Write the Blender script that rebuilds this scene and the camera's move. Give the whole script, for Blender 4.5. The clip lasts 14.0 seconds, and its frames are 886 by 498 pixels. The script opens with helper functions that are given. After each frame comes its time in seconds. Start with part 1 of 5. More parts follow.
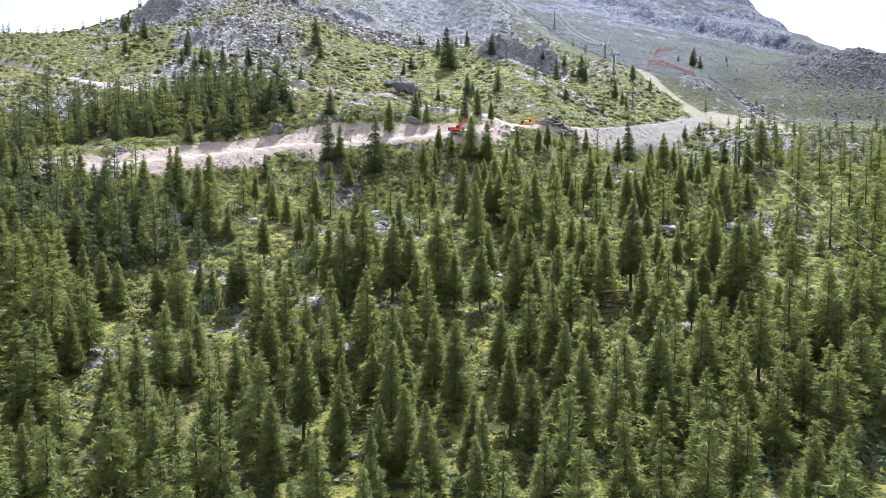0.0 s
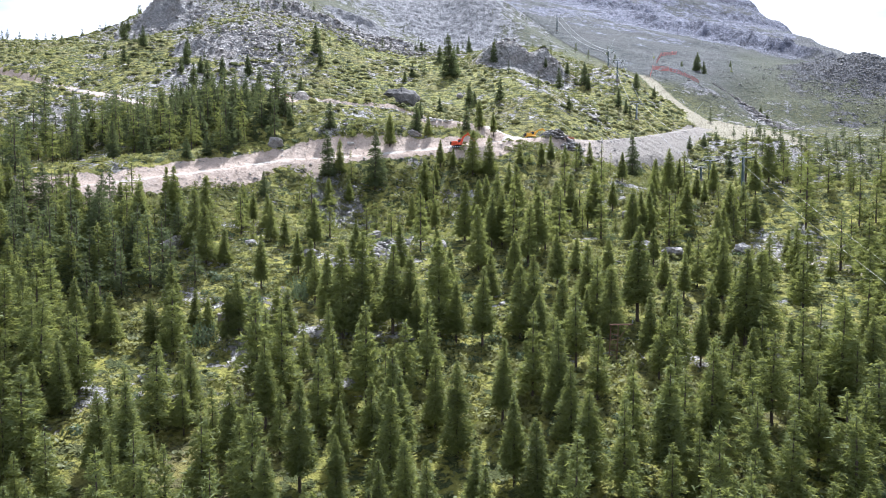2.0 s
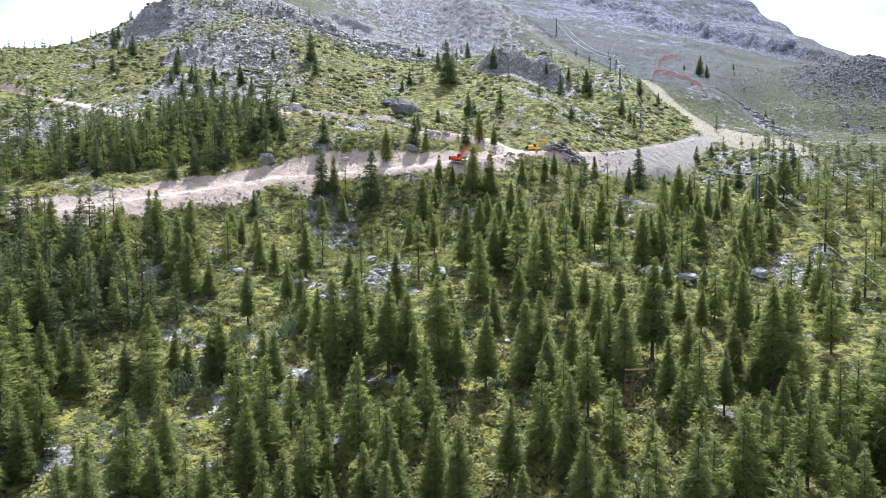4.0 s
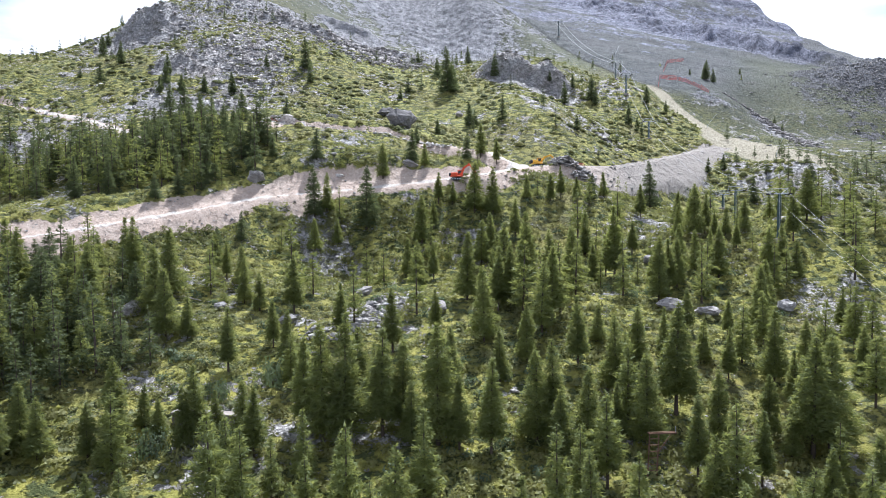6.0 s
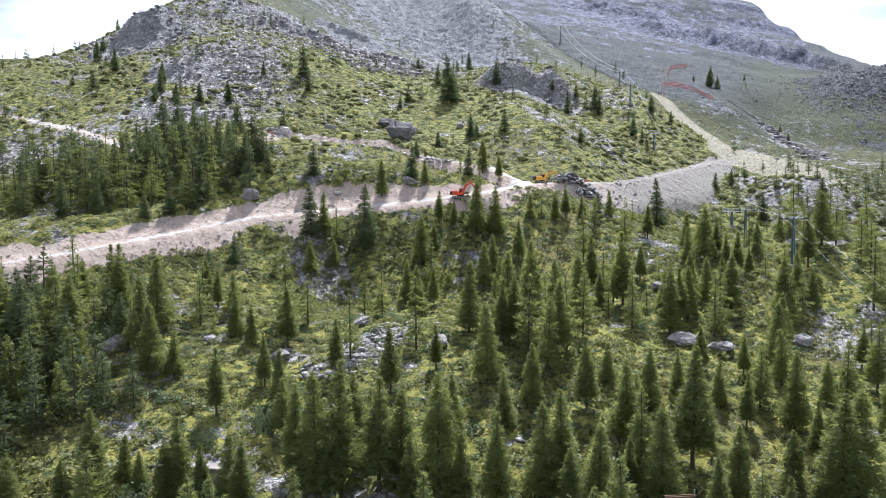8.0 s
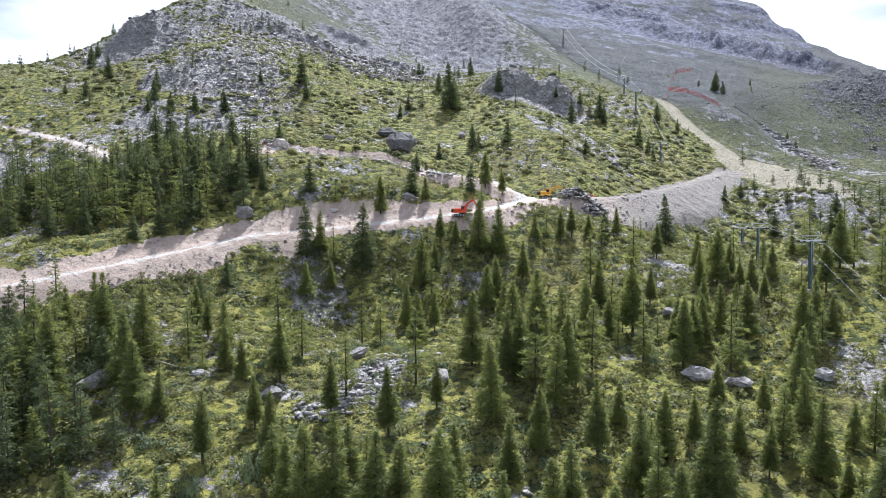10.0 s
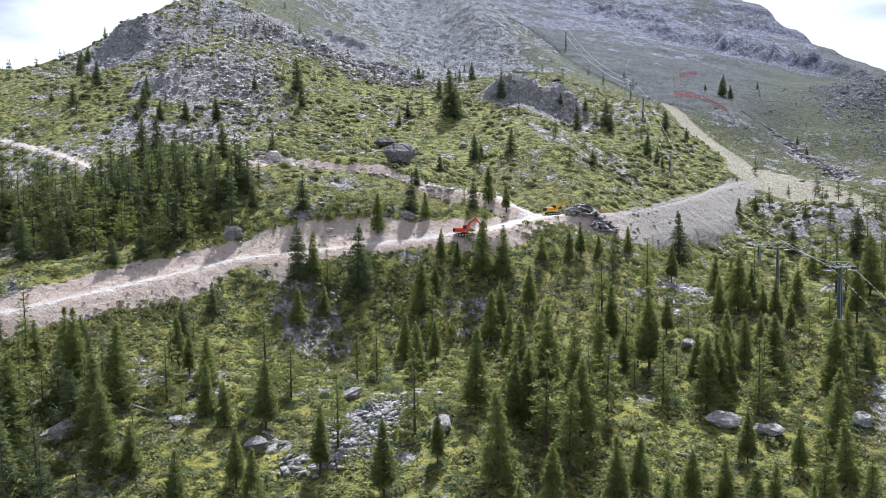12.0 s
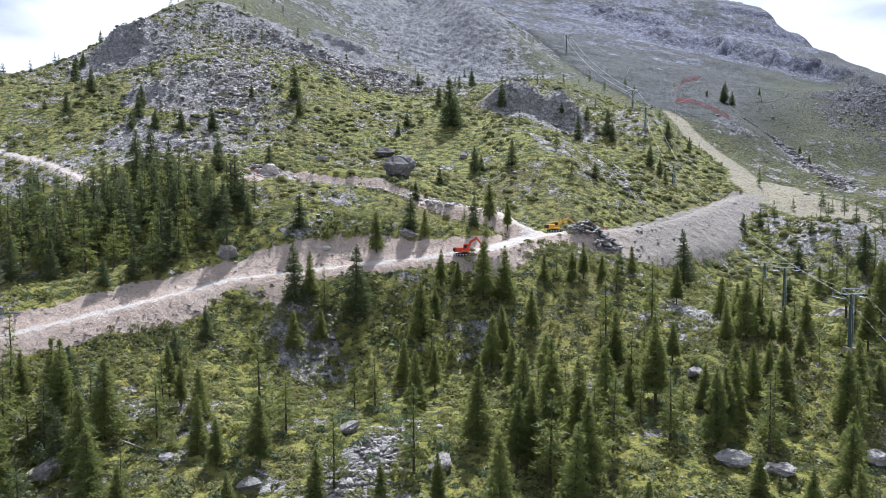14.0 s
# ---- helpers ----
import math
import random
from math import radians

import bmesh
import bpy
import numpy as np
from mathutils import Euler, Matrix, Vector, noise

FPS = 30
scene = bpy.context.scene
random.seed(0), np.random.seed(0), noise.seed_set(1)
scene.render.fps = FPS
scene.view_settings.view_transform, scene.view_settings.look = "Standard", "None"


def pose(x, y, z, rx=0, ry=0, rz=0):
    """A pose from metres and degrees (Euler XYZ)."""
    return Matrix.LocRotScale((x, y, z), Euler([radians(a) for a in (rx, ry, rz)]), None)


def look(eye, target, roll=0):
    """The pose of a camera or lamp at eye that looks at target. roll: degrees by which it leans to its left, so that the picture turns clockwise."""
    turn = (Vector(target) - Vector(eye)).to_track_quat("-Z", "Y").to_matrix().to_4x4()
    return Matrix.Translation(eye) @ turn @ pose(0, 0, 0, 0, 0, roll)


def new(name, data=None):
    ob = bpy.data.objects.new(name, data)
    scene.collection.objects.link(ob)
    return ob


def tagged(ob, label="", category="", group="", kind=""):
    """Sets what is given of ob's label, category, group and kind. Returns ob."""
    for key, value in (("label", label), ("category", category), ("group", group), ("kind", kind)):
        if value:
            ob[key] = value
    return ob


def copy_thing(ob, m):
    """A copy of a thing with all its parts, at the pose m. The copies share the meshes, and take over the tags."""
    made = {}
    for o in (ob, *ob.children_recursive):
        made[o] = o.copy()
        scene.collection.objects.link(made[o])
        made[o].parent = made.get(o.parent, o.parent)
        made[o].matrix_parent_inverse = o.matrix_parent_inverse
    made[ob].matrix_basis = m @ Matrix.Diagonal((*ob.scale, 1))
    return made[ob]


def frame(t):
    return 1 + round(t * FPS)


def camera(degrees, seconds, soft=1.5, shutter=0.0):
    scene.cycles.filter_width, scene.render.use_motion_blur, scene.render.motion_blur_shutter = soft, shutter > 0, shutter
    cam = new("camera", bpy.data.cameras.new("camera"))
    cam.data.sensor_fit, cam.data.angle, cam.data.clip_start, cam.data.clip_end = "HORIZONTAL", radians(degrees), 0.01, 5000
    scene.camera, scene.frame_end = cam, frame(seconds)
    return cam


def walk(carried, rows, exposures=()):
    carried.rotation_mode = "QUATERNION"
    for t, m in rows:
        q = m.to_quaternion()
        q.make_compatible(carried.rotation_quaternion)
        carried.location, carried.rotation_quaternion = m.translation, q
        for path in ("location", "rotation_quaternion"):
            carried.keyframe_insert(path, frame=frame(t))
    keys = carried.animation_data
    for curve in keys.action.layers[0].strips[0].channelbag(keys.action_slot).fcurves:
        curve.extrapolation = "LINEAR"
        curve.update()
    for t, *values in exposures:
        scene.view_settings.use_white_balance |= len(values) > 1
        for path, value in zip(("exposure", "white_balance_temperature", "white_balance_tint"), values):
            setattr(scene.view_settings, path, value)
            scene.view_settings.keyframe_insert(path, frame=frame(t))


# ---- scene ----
cam = camera(71.1, 14.0, soft=0.75)
METRES, EYE, TILT, LEAN, TURN = 60.0, 36.0, -3.0, 0.0, 0.0
ROWS = [
    (0.0, 0.0, 0.0, 0.0, -0.0, 0.0, -0.0),
    (0.5, 0.0005, 0.0002, 0.0169, 0.04, -0.05, -0.04),
    (1.0, 0.0009, 0.0086, 0.0392, 0.1, -0.05, -0.05),
    (1.5, 0.001, 0.0243, 0.0613, 0.15, -0.05, -0.05),
    (2.0, 0.0009, 0.0463, 0.0833, 0.16, -0.06, 0.0),
    (2.5, 0.0003, 0.0743, 0.1053, 0.15, -0.04, 0.08),
    (3.0, 0.0006, 0.1059, 0.1275, 0.14, -0.03, 0.18),
    (5.5, 0.0019, 0.2959, 0.249, 0.1, 0.01, 0.52),
    (6.0, 0.0026, 0.3409, 0.2737, 0.13, 0.02, 0.53),
    (6.5, 0.004, 0.3824, 0.3003, 0.08, 0.03, 0.49),
    (7.0, 0.0017, 0.4075, 0.3246, 0.01, 0.01, 0.29),
    (7.5, -0.001, 0.4202, 0.3467, 0.02, -0.03, 0.32),
    (8.0, -0.0017, 0.4327, 0.3687, 0.08, -0.05, 0.3),
    (10.5, -0.0035, 0.5662, 0.4766, 0.16, -0.12, 0.26),
    (11.0, -0.0043, 0.6037, 0.4986, 0.16, -0.12, 0.28),
    (11.5, -0.0046, 0.6428, 0.5215, 0.18, -0.15, 0.28),
    (12.0, -0.0051, 0.6847, 0.5439, 0.19, -0.15, 0.31),
    (12.5, -0.006, 0.7175, 0.5691, 0.07, -0.17, 0.22),
    (13.0, -0.008, 0.734, 0.591, -0.01, -0.21, 0.09),
    (13.5, -0.01, 0.7379, 0.612, -0.01, -0.25, 0.1),
    (14.0, -0.0117, 0.7417, 0.6272, 0.03, -0.28, 0.1),
]
walk(cam, [(t, pose(0, 0, EYE, TILT, LEAN, TURN) @ pose(METRES * x, METRES * y, METRES * z, 90 + pitch, roll, yaw)) for t, x, y, z, yaw, pitch, roll in ROWS], [(0.0, 1.24, 5560, 14), (3.0, 1.21, 5560, 14), (8.0, 1.02, 5560, 14), (11.0, 0.88, 5560, 14), (14.0, 0.74, 5560, 14)])

# ---- world and sun ----
SUN_TURN, SUN_HEIGHT = 16.0, 61.0            # degrees right of straight ahead, degrees above the horizon
world = bpy.data.worlds.new("sky")
scene.world = world
world.use_nodes = True
wn, wl = world.node_tree.nodes, world.node_tree.links
wn.clear()
sky = wn.new("ShaderNodeTexSky")
sky.sky_type, sky.sun_disc = "NISHITA", False
sky.sun_elevation, sky.sun_rotation = radians(SUN_HEIGHT), radians(SUN_TURN)
sky.altitude, sky.air_density, sky.dust_density = 2000, 1.0, 1.5
sky_bg = wn.new("ShaderNodeBackground")
sky_bg.inputs["Strength"].default_value = 0.055
cloud_bg = wn.new("ShaderNodeBackground")
cloud_bg.inputs["Color"].default_value = (1.0, 1.0, 1.02, 1)
cloud_bg.inputs["Strength"].default_value = 0.68
where = wn.new("ShaderNodeTexCoord")
stretch = wn.new("ShaderNodeMapping")
stretch.inputs["Scale"].default_value = (1.0, 1.0, 3.2)
stretch.inputs["Location"].default_value = (0.35, 0.1, 0.0)
puffs = wn.new("ShaderNodeTexNoise")
puffs.inputs["Scale"].default_value, puffs.inputs["Detail"].default_value = 2.3, 9
cover = wn.new("ShaderNodeMapRange")
cover.inputs["From Min"].default_value, cover.inputs["From Max"].default_value = 0.36, 0.56
mix_sky, world_out = wn.new("ShaderNodeMixShader"), wn.new("ShaderNodeOutputWorld")
wl.new(where.outputs["Generated"], stretch.inputs["Vector"])
wl.new(stretch.outputs["Vector"], puffs.inputs["Vector"])
wl.new(puffs.outputs["Fac"], cover.inputs["Value"])
wl.new(sky.outputs["Color"], sky_bg.inputs["Color"])
wl.new(cover.outputs["Result"], mix_sky.inputs["Fac"])
wl.new(sky_bg.outputs["Background"], mix_sky.inputs[1])
wl.new(cloud_bg.outputs["Background"], mix_sky.inputs[2])
wl.new(mix_sky.outputs["Shader"], world_out.inputs["Surface"])

sun = new("sun", bpy.data.lights.new("sun", "SUN"))
sun.data.energy, sun.data.angle, sun.data.color = 5.0, radians(0.6), (1.0, 0.95, 0.86)
sun_way = Vector((math.sin(radians(SUN_TURN)) * math.cos(radians(SUN_HEIGHT)), math.cos(radians(SUN_TURN)) * math.cos(radians(SUN_HEIGHT)), math.sin(radians(SUN_HEIGHT))))
sun.matrix_world = look(sun_way * 600, (0, 0, 0))


# ---- materials ----
class Surface:
    """A node material with short calls for its nodes."""

    def __init__(self, name):
        self.mat = bpy.data.materials.new(name)
        self.mat.use_nodes = True
        self.nodes, self.links = self.mat.node_tree.nodes, self.mat.node_tree.links
        self.nodes.clear()
        self.out = self.nodes.new("ShaderNodeOutputMaterial")

    def node(self, kind, values=None, **settings):
        n = self.nodes.new("ShaderNode" + kind)
        if "operation" in settings:
            n.operation = settings["operation"]
        if "feature" in settings:
            n.feature = settings["feature"]
        if "data_type" in settings:
            n.data_type = settings["data_type"]
        if "attribute_name" in settings:
            n.attribute_name = settings["attribute_name"]
        for key, value in (values or {}).items():
            if isinstance(value, bpy.types.NodeSocket):
                self.links.new(value, n.inputs[key])
            else:
                n.inputs[key].default_value = value
        return n

    def place(self):
        return self.node("NewGeometry").outputs["Position"]

    def noise(self, scale, detail=4, rough=0.55, vector=None):
        return self.node("TexNoise", {"Scale": scale, "Detail": detail, "Roughness": rough, "Vector": vector or self.place()}).outputs["Fac"]

    def cells(self, scale, feature="F1", vector=None):
        return self.node("TexVoronoi", {"Scale": scale, "Vector": vector or self.place()}, feature=feature)

    def ramp(self, value, low, high, to_low=0.0, to_high=1.0):
        return self.node("MapRange", {"Value": value, "From Min": low, "From Max": high, "To Min": to_low, "To Max": to_high}).outputs["Result"]

    def blend(self, fac, a, b):
        n = self.node("Mix", data_type="RGBA")
        for socket, value in ((n.inputs[0], fac), (n.inputs[6], a), (n.inputs[7], b)):
            if isinstance(value, bpy.types.NodeSocket):
                self.links.new(value, socket)
            elif isinstance(value, (int, float)):
                socket.default_value = value
            else:
                socket.default_value = (*value, 1)
        return n.outputs[2]

    def maths(self, how, a, b=0.5):
        return self.node("Math", {0: a, 1: b}, operation=how).outputs[0]

    def weight(self, name):
        return self.node("Attribute", attribute_name=name).outputs["Fac"]

    def bump(self, height, strength, distance):
        return self.node("Bump", {"Height": height, "Strength": strength, "Distance": distance}).outputs["Normal"]

    def finish(self, colour, rough=0.9, normal=None, metal=0.0):
        values = {"Base Color": colour if isinstance(colour, bpy.types.NodeSocket) else (*colour, 1), "Roughness": rough, "Metallic": metal, "Specular IOR Level": 0.25}
        if normal is not None:
            values["Normal"] = normal
        self.links.new(self.node("BsdfPrincipled", values).outputs["BSDF"], self.out.inputs["Surface"])
        return self.mat


def mountain_look(s):
    """Colour and relief of the bare mountain: broken mauve-grey rock, scree and thin brown-green turf between, all
    tinted bluer to stand for haze.
    """
    ribs = s.noise(0.035, 10, 0.68)
    grain = s.noise(0.3, 8, 0.75)
    fine = s.noise(0.9, 6, 0.75)
    sway = s.node("TexNoise", {"Scale": 0.08, "Detail": 6, "Roughness": 0.7, "Vector": s.place()}).outputs["Color"]
    bent = s.node("VectorMath", {0: s.node("Mapping", {"Vector": s.place(), "Scale": (1, 1, 0.45)}).outputs["Vector"], 1: s.node("VectorMath", {0: sway, 1: (16, 16, 16)}, operation="MULTIPLY").outputs[0]}, operation="ADD").outputs[0]
    crag = s.node("SeparateColor", {"Color": s.cells(0.13, vector=bent).outputs["Color"]}).outputs[0]
    block = s.node("SeparateColor", {"Color": s.cells(0.42, vector=bent).outputs["Color"]}).outputs[0]
    chink = s.cells(0.42, "DISTANCE_TO_EDGE", bent).outputs["Distance"]
    tone = s.maths("ADD", s.maths("MULTIPLY", crag, 0.22), s.maths("ADD", s.maths("MULTIPLY", block, 0.38), s.maths("MULTIPLY", grain, 0.50)))
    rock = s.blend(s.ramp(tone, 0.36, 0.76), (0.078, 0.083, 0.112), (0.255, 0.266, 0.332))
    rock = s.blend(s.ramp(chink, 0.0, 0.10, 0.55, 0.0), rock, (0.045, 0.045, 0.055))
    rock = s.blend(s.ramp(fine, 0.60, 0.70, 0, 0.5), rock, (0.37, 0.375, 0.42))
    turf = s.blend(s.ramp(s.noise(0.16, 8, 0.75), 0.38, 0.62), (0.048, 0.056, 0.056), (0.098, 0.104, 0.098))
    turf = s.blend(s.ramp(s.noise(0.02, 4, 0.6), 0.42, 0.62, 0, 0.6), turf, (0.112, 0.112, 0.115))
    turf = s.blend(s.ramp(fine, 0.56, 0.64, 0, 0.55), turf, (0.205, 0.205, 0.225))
    turf = s.blend(s.ramp(grain, 0.32, 0.42, 0.5, 0.0), turf, (0.030, 0.036, 0.028))
    colour = s.blend(s.ramp(s.maths("ADD", s.weight("rock"), s.maths("ADD", s.ramp(ribs, 0.3, 0.7, -0.42, 0.42), s.ramp(grain, 0.3, 0.7, -0.2, 0.2))), 0.44, 0.60), turf, rock)
    relief = s.maths("ADD", s.maths("ADD", s.maths("MULTIPLY", ribs, 3.0), s.maths("MULTIPLY", crag, 1.8)), s.maths("ADD", s.maths("MULTIPLY", grain, 2.2), s.maths("MULTIPLY", block, 1.3)))
    return colour, relief


def far_ground():
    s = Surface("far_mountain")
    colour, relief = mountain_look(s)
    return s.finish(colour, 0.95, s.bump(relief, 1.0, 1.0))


def slope_ground():
    """Alpine turf with shrub, stone, bare dirt and pale track where the weights say so."""
    s = Surface("slope_ground")
    broad, patch, grain = s.noise(0.035, 3), s.noise(0.32, 6, 0.65), s.noise(2.2, 5, 0.7)
    fine = s.noise(7.0, 3, 0.7)
    turf = s.blend(s.ramp(patch, 0.36, 0.62), (0.112, 0.130, 0.032), (0.290, 0.275, 0.074))
    lush = s.ramp(s.node("SeparateXYZ", {"Vector": s.place()}).outputs[1], 205.0, 150.0)
    turf = s.blend(s.maths("MULTIPLY", lush, s.ramp(s.noise(0.12, 4), 0.35, 0.6, 0.15, 0.85)), turf, s.blend(s.ramp(patch, 0.36, 0.62), (0.138, 0.152, 0.030), (0.312, 0.295, 0.060)))
    turf = s.blend(s.ramp(grain, 0.45, 0.72, 0, 0.75), turf, (0.32, 0.31, 0.095))
    mounds = s.noise(0.62, 5, 0.62, s.node("Mapping", {"Vector": s.place(), "Scale": (0.75, 1.0, 1.0)}).outputs["Vector"])
    heath = s.ramp(mounds, 0.49, 0.56)
    turf = s.blend(s.maths("MULTIPLY", heath, 0.9), turf, s.blend(s.ramp(grain, 0.35, 0.65), (0.028, 0.045, 0.018), (0.075, 0.095, 0.035)))
    turf = s.blend(s.ramp(broad, 0.50, 0.68, 0, 0.55), turf, (0.17, 0.14, 0.065))
    sway = s.node("TexNoise", {"Scale": 0.7, "Detail": 5, "Roughness": 0.65, "Vector": s.place()}).outputs["Color"]
    bent = s.node("VectorMath", {0: s.place(), 1: s.node("VectorMath", {0: sway, 1: (3.4, 3.4, 3.4)}, operation="MULTIPLY").outputs[0]}, operation="ADD").outputs[0]
    blocks = s.cells(0.55, vector=bent)
    small = s.cells(1.9, vector=bent)
    shade = s.node("SeparateColor", {"Color": blocks.outputs["Color"]}).outputs[0]
    shade2 = s.node("SeparateColor", {"Color": small.outputs["Color"]}).outputs[0]
    stone = s.blend(s.maths("ADD", s.maths("MULTIPLY", shade, 0.55), s.maths("MULTIPLY", shade2, 0.45)), (0.24, 0.235, 0.235), (0.74, 0.72, 0.70))
    stone = s.blend(s.ramp(s.noise(0.12, 4), 0.45, 0.7, 0, 0.6), stone, (0.46, 0.40, 0.355))
    gap = s.cells(0.55, "DISTANCE_TO_EDGE", bent).outputs["Distance"]
    gap2 = s.cells(1.9, "DISTANCE_TO_EDGE", bent).outputs["Distance"]
    stone = s.blend(s.ramp(gap, 0.0, 0.13, 0.55, 0.0), stone, (0.04, 0.042, 0.035))
    stone = s.blend(s.ramp(gap2, 0.0, 0.10, 0.35, 0.0), stone, (0.06, 0.062, 0.05))
    dirt = s.blend(s.ramp(grain, 0.3, 0.72), (0.32, 0.245, 0.195), (0.52, 0.43, 0.36))
    dirt = s.blend(s.ramp(s.noise(0.22, 4), 0.46, 0.64, 0, 0.8), dirt, (0.42, 0.35, 0.295))
    dirt = s.blend(s.ramp(fine, 0.60, 0.72, 0, 0.6), dirt, (0.72, 0.69, 0.65))
    dirt = s.blend(s.ramp(s.noise(1.1, 6, 0.75), 0.58, 0.66, 0, 0.6), dirt, (0.25, 0.19, 0.15))
    grey = s.blend(s.ramp(grain, 0.3, 0.7), (0.155, 0.142, 0.125), (0.31, 0.29, 0.258))
    dirt = s.blend(s.ramp(s.node("SeparateXYZ", {"Vector": s.place()}).outputs[0], 30.0, 58.0, 0, 0.9), dirt, grey)
    edge = s.ramp(s.noise(0.55, 6, 0.75), 0.25, 0.75, -0.33, 0.33)
    ragged = s.maths("ADD", edge, s.ramp(s.noise(0.11, 6, 0.7), 0.3, 0.7, -0.38, 0.38))
    rocky = s.ramp(s.maths("ADD", s.weight("rock"), ragged), 0.50, 0.58)
    bare = s.ramp(s.maths("ADD", s.maths("ADD", s.weight("dirt"), edge), s.ramp(s.noise(0.2, 5, 0.7), 0.3, 0.7, -0.3, 0.3)), 0.42, 0.56)
    worn = s.blend(s.ramp(grain, 0.3, 0.7), (0.25, 0.225, 0.155), (0.42, 0.385, 0.29))
    upland = s.ramp(s.node("SeparateXYZ", {"Vector": s.place()}).outputs[1], 330.0, 440.0)
    stone = s.blend(s.maths("MULTIPLY", upland, 0.85), stone, s.blend(s.ramp(s.noise(0.22, 9, 0.72), 0.40, 0.60), (0.12, 0.125, 0.14), (0.36, 0.365, 0.385)))
    turf = s.blend(s.maths("MULTIPLY", upland, 0.92), turf, s.blend(s.ramp(s.noise(0.4, 7, 0.7), 0.42, 0.58), (0.046, 0.054, 0.038), (0.100, 0.106, 0.078)))
    # Stone and turf darken eastward: the side valley's cloud shade, put into the colour
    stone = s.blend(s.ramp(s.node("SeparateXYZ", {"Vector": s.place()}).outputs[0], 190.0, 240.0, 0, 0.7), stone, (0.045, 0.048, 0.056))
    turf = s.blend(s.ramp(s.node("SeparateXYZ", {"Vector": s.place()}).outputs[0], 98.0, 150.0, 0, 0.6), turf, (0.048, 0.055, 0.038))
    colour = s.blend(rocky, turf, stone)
    colour = s.blend(s.ramp(s.maths("ADD", s.weight("worn"), edge), 0.25, 0.70), colour, worn)
    colour = s.blend(bare, colour, dirt)
    colour = s.blend(s.ramp(s.weight("wheel"), 0.35, 0.65), colour, s.blend(s.ramp(fine, 0.3, 0.7), (0.40, 0.37, 0.335), (0.54, 0.505, 0.46)))
    relief = s.maths("ADD", s.maths("ADD", s.maths("MULTIPLY", heath, 0.55), s.maths("MULTIPLY", s.noise(0.9, 6, 0.7), 1.2)), s.maths("MULTIPLY", s.noise(3.0, 4, 0.7), 0.35))
    rubbly = s.maths("ADD", s.maths("MULTIPLY", s.noise(1.3, 8, 0.8), 0.55), s.maths("MULTIPLY", s.noise(0.35, 3), 1.2))
    relief = s.maths("MULTIPLY", relief, s.ramp(upland, 0, 1, 1.0, 0.4))
    relief = s.maths("ADD", s.maths("MULTIPLY", relief, s.maths("SUBTRACT", 1.0, bare)), s.maths("MULTIPLY", rubbly, bare))
    relief = s.maths("ADD", relief, s.maths("MULTIPLY", s.maths("MULTIPLY", rocky, s.maths("SUBTRACT", 1.0, bare)), s.maths("ADD", s.maths("MULTIPLY", shade, 1.1), s.ramp(gap, 0, 0.25, 0, 0.6))))
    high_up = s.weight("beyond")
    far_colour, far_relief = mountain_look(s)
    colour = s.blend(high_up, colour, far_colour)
    relief = s.maths("ADD", s.maths("MULTIPLY", relief, s.maths("SUBTRACT", 1.0, high_up)), s.maths("MULTIPLY", far_relief, high_up))
    return s.finish(colour, 0.95, s.bump(relief, 1.0, 1.0))


def rock_surface(name, dark, light, scale=0.8, uneven=0.8):
    s = Surface(name)
    place = s.node("TexCoord").outputs["Object"]
    tone = s.node("ObjectInfo").outputs["Random"]
    grain, spots = s.noise(scale * 2.5, 7, 0.7, place), s.noise(scale * 9, 4, 0.7, place)
    colour = s.blend(s.ramp(grain, 0.34, 0.66), dark, light)
    colour = s.blend(s.ramp(spots, 0.60, 0.70, 0, 0.5), colour, (0.30, 0.31, 0.22))
    colour = s.blend(s.ramp(tone, 0, 1, 0, 0.35), colour, tuple(0.6 * v for v in dark))
    colour = s.blend(s.ramp(s.node("NewGeometry").outputs["Random Per Island"], 0.2, 1, 0, uneven), colour, tuple(0.9 * v for v in dark))
    seams = s.noise(scale * 1.3, 8, 0.75, s.node("Mapping", {"Vector": place, "Scale": (1, 1, 3.0), "Rotation": (0.4, 0.2, 0)}).outputs["Vector"])
    colour = s.blend(s.ramp(s.maths("ABSOLUTE", s.maths("SUBTRACT", seams, 0.5)), 0.0, 0.03, 0.75, 0.0), colour, tuple(0.3 * v for v in dark))
    return s.finish(colour, 0.9, s.bump(s.maths("ADD", grain, seams), 0.9, 0.35))


def leaf_surface(name, dark, light, glow):
    """Needles or leaves: half of the light passes through."""
    s = Surface(name)
    tone, island = s.node("ObjectInfo").outputs["Random"], s.node("NewGeometry").outputs["Random Per Island"]
    mixed = s.maths("ADD", s.maths("MULTIPLY", tone, 0.55), s.maths("MULTIPLY", island, 0.45))
    clumps = s.noise(0.22, 3)
    mixed = s.maths("ADD", s.maths("MULTIPLY", mixed, 0.75), s.maths("MULTIPLY", clumps, 0.25))
    colour = s.blend(mixed, dark, light)
    lit = s.node("BsdfDiffuse", {"Color": colour})
    through_leaf = s.node("BsdfTranslucent", {"Color": s.blend(mixed, tuple(0.6 * v for v in glow), glow)})
    shine = s.node("BsdfGlossy", {"Color": (0.5, 0.55, 0.45, 1), "Roughness": 0.55})
    both = s.node("MixShader", {0: 0.47, 1: lit.outputs[0], 2: through_leaf.outputs[0]})
    last = s.node("MixShader", {0: 0.04, 1: both.outputs[0], 2: shine.outputs[0]})
    s.links.new(last.outputs[0], s.out.inputs["Surface"])
    return s.mat


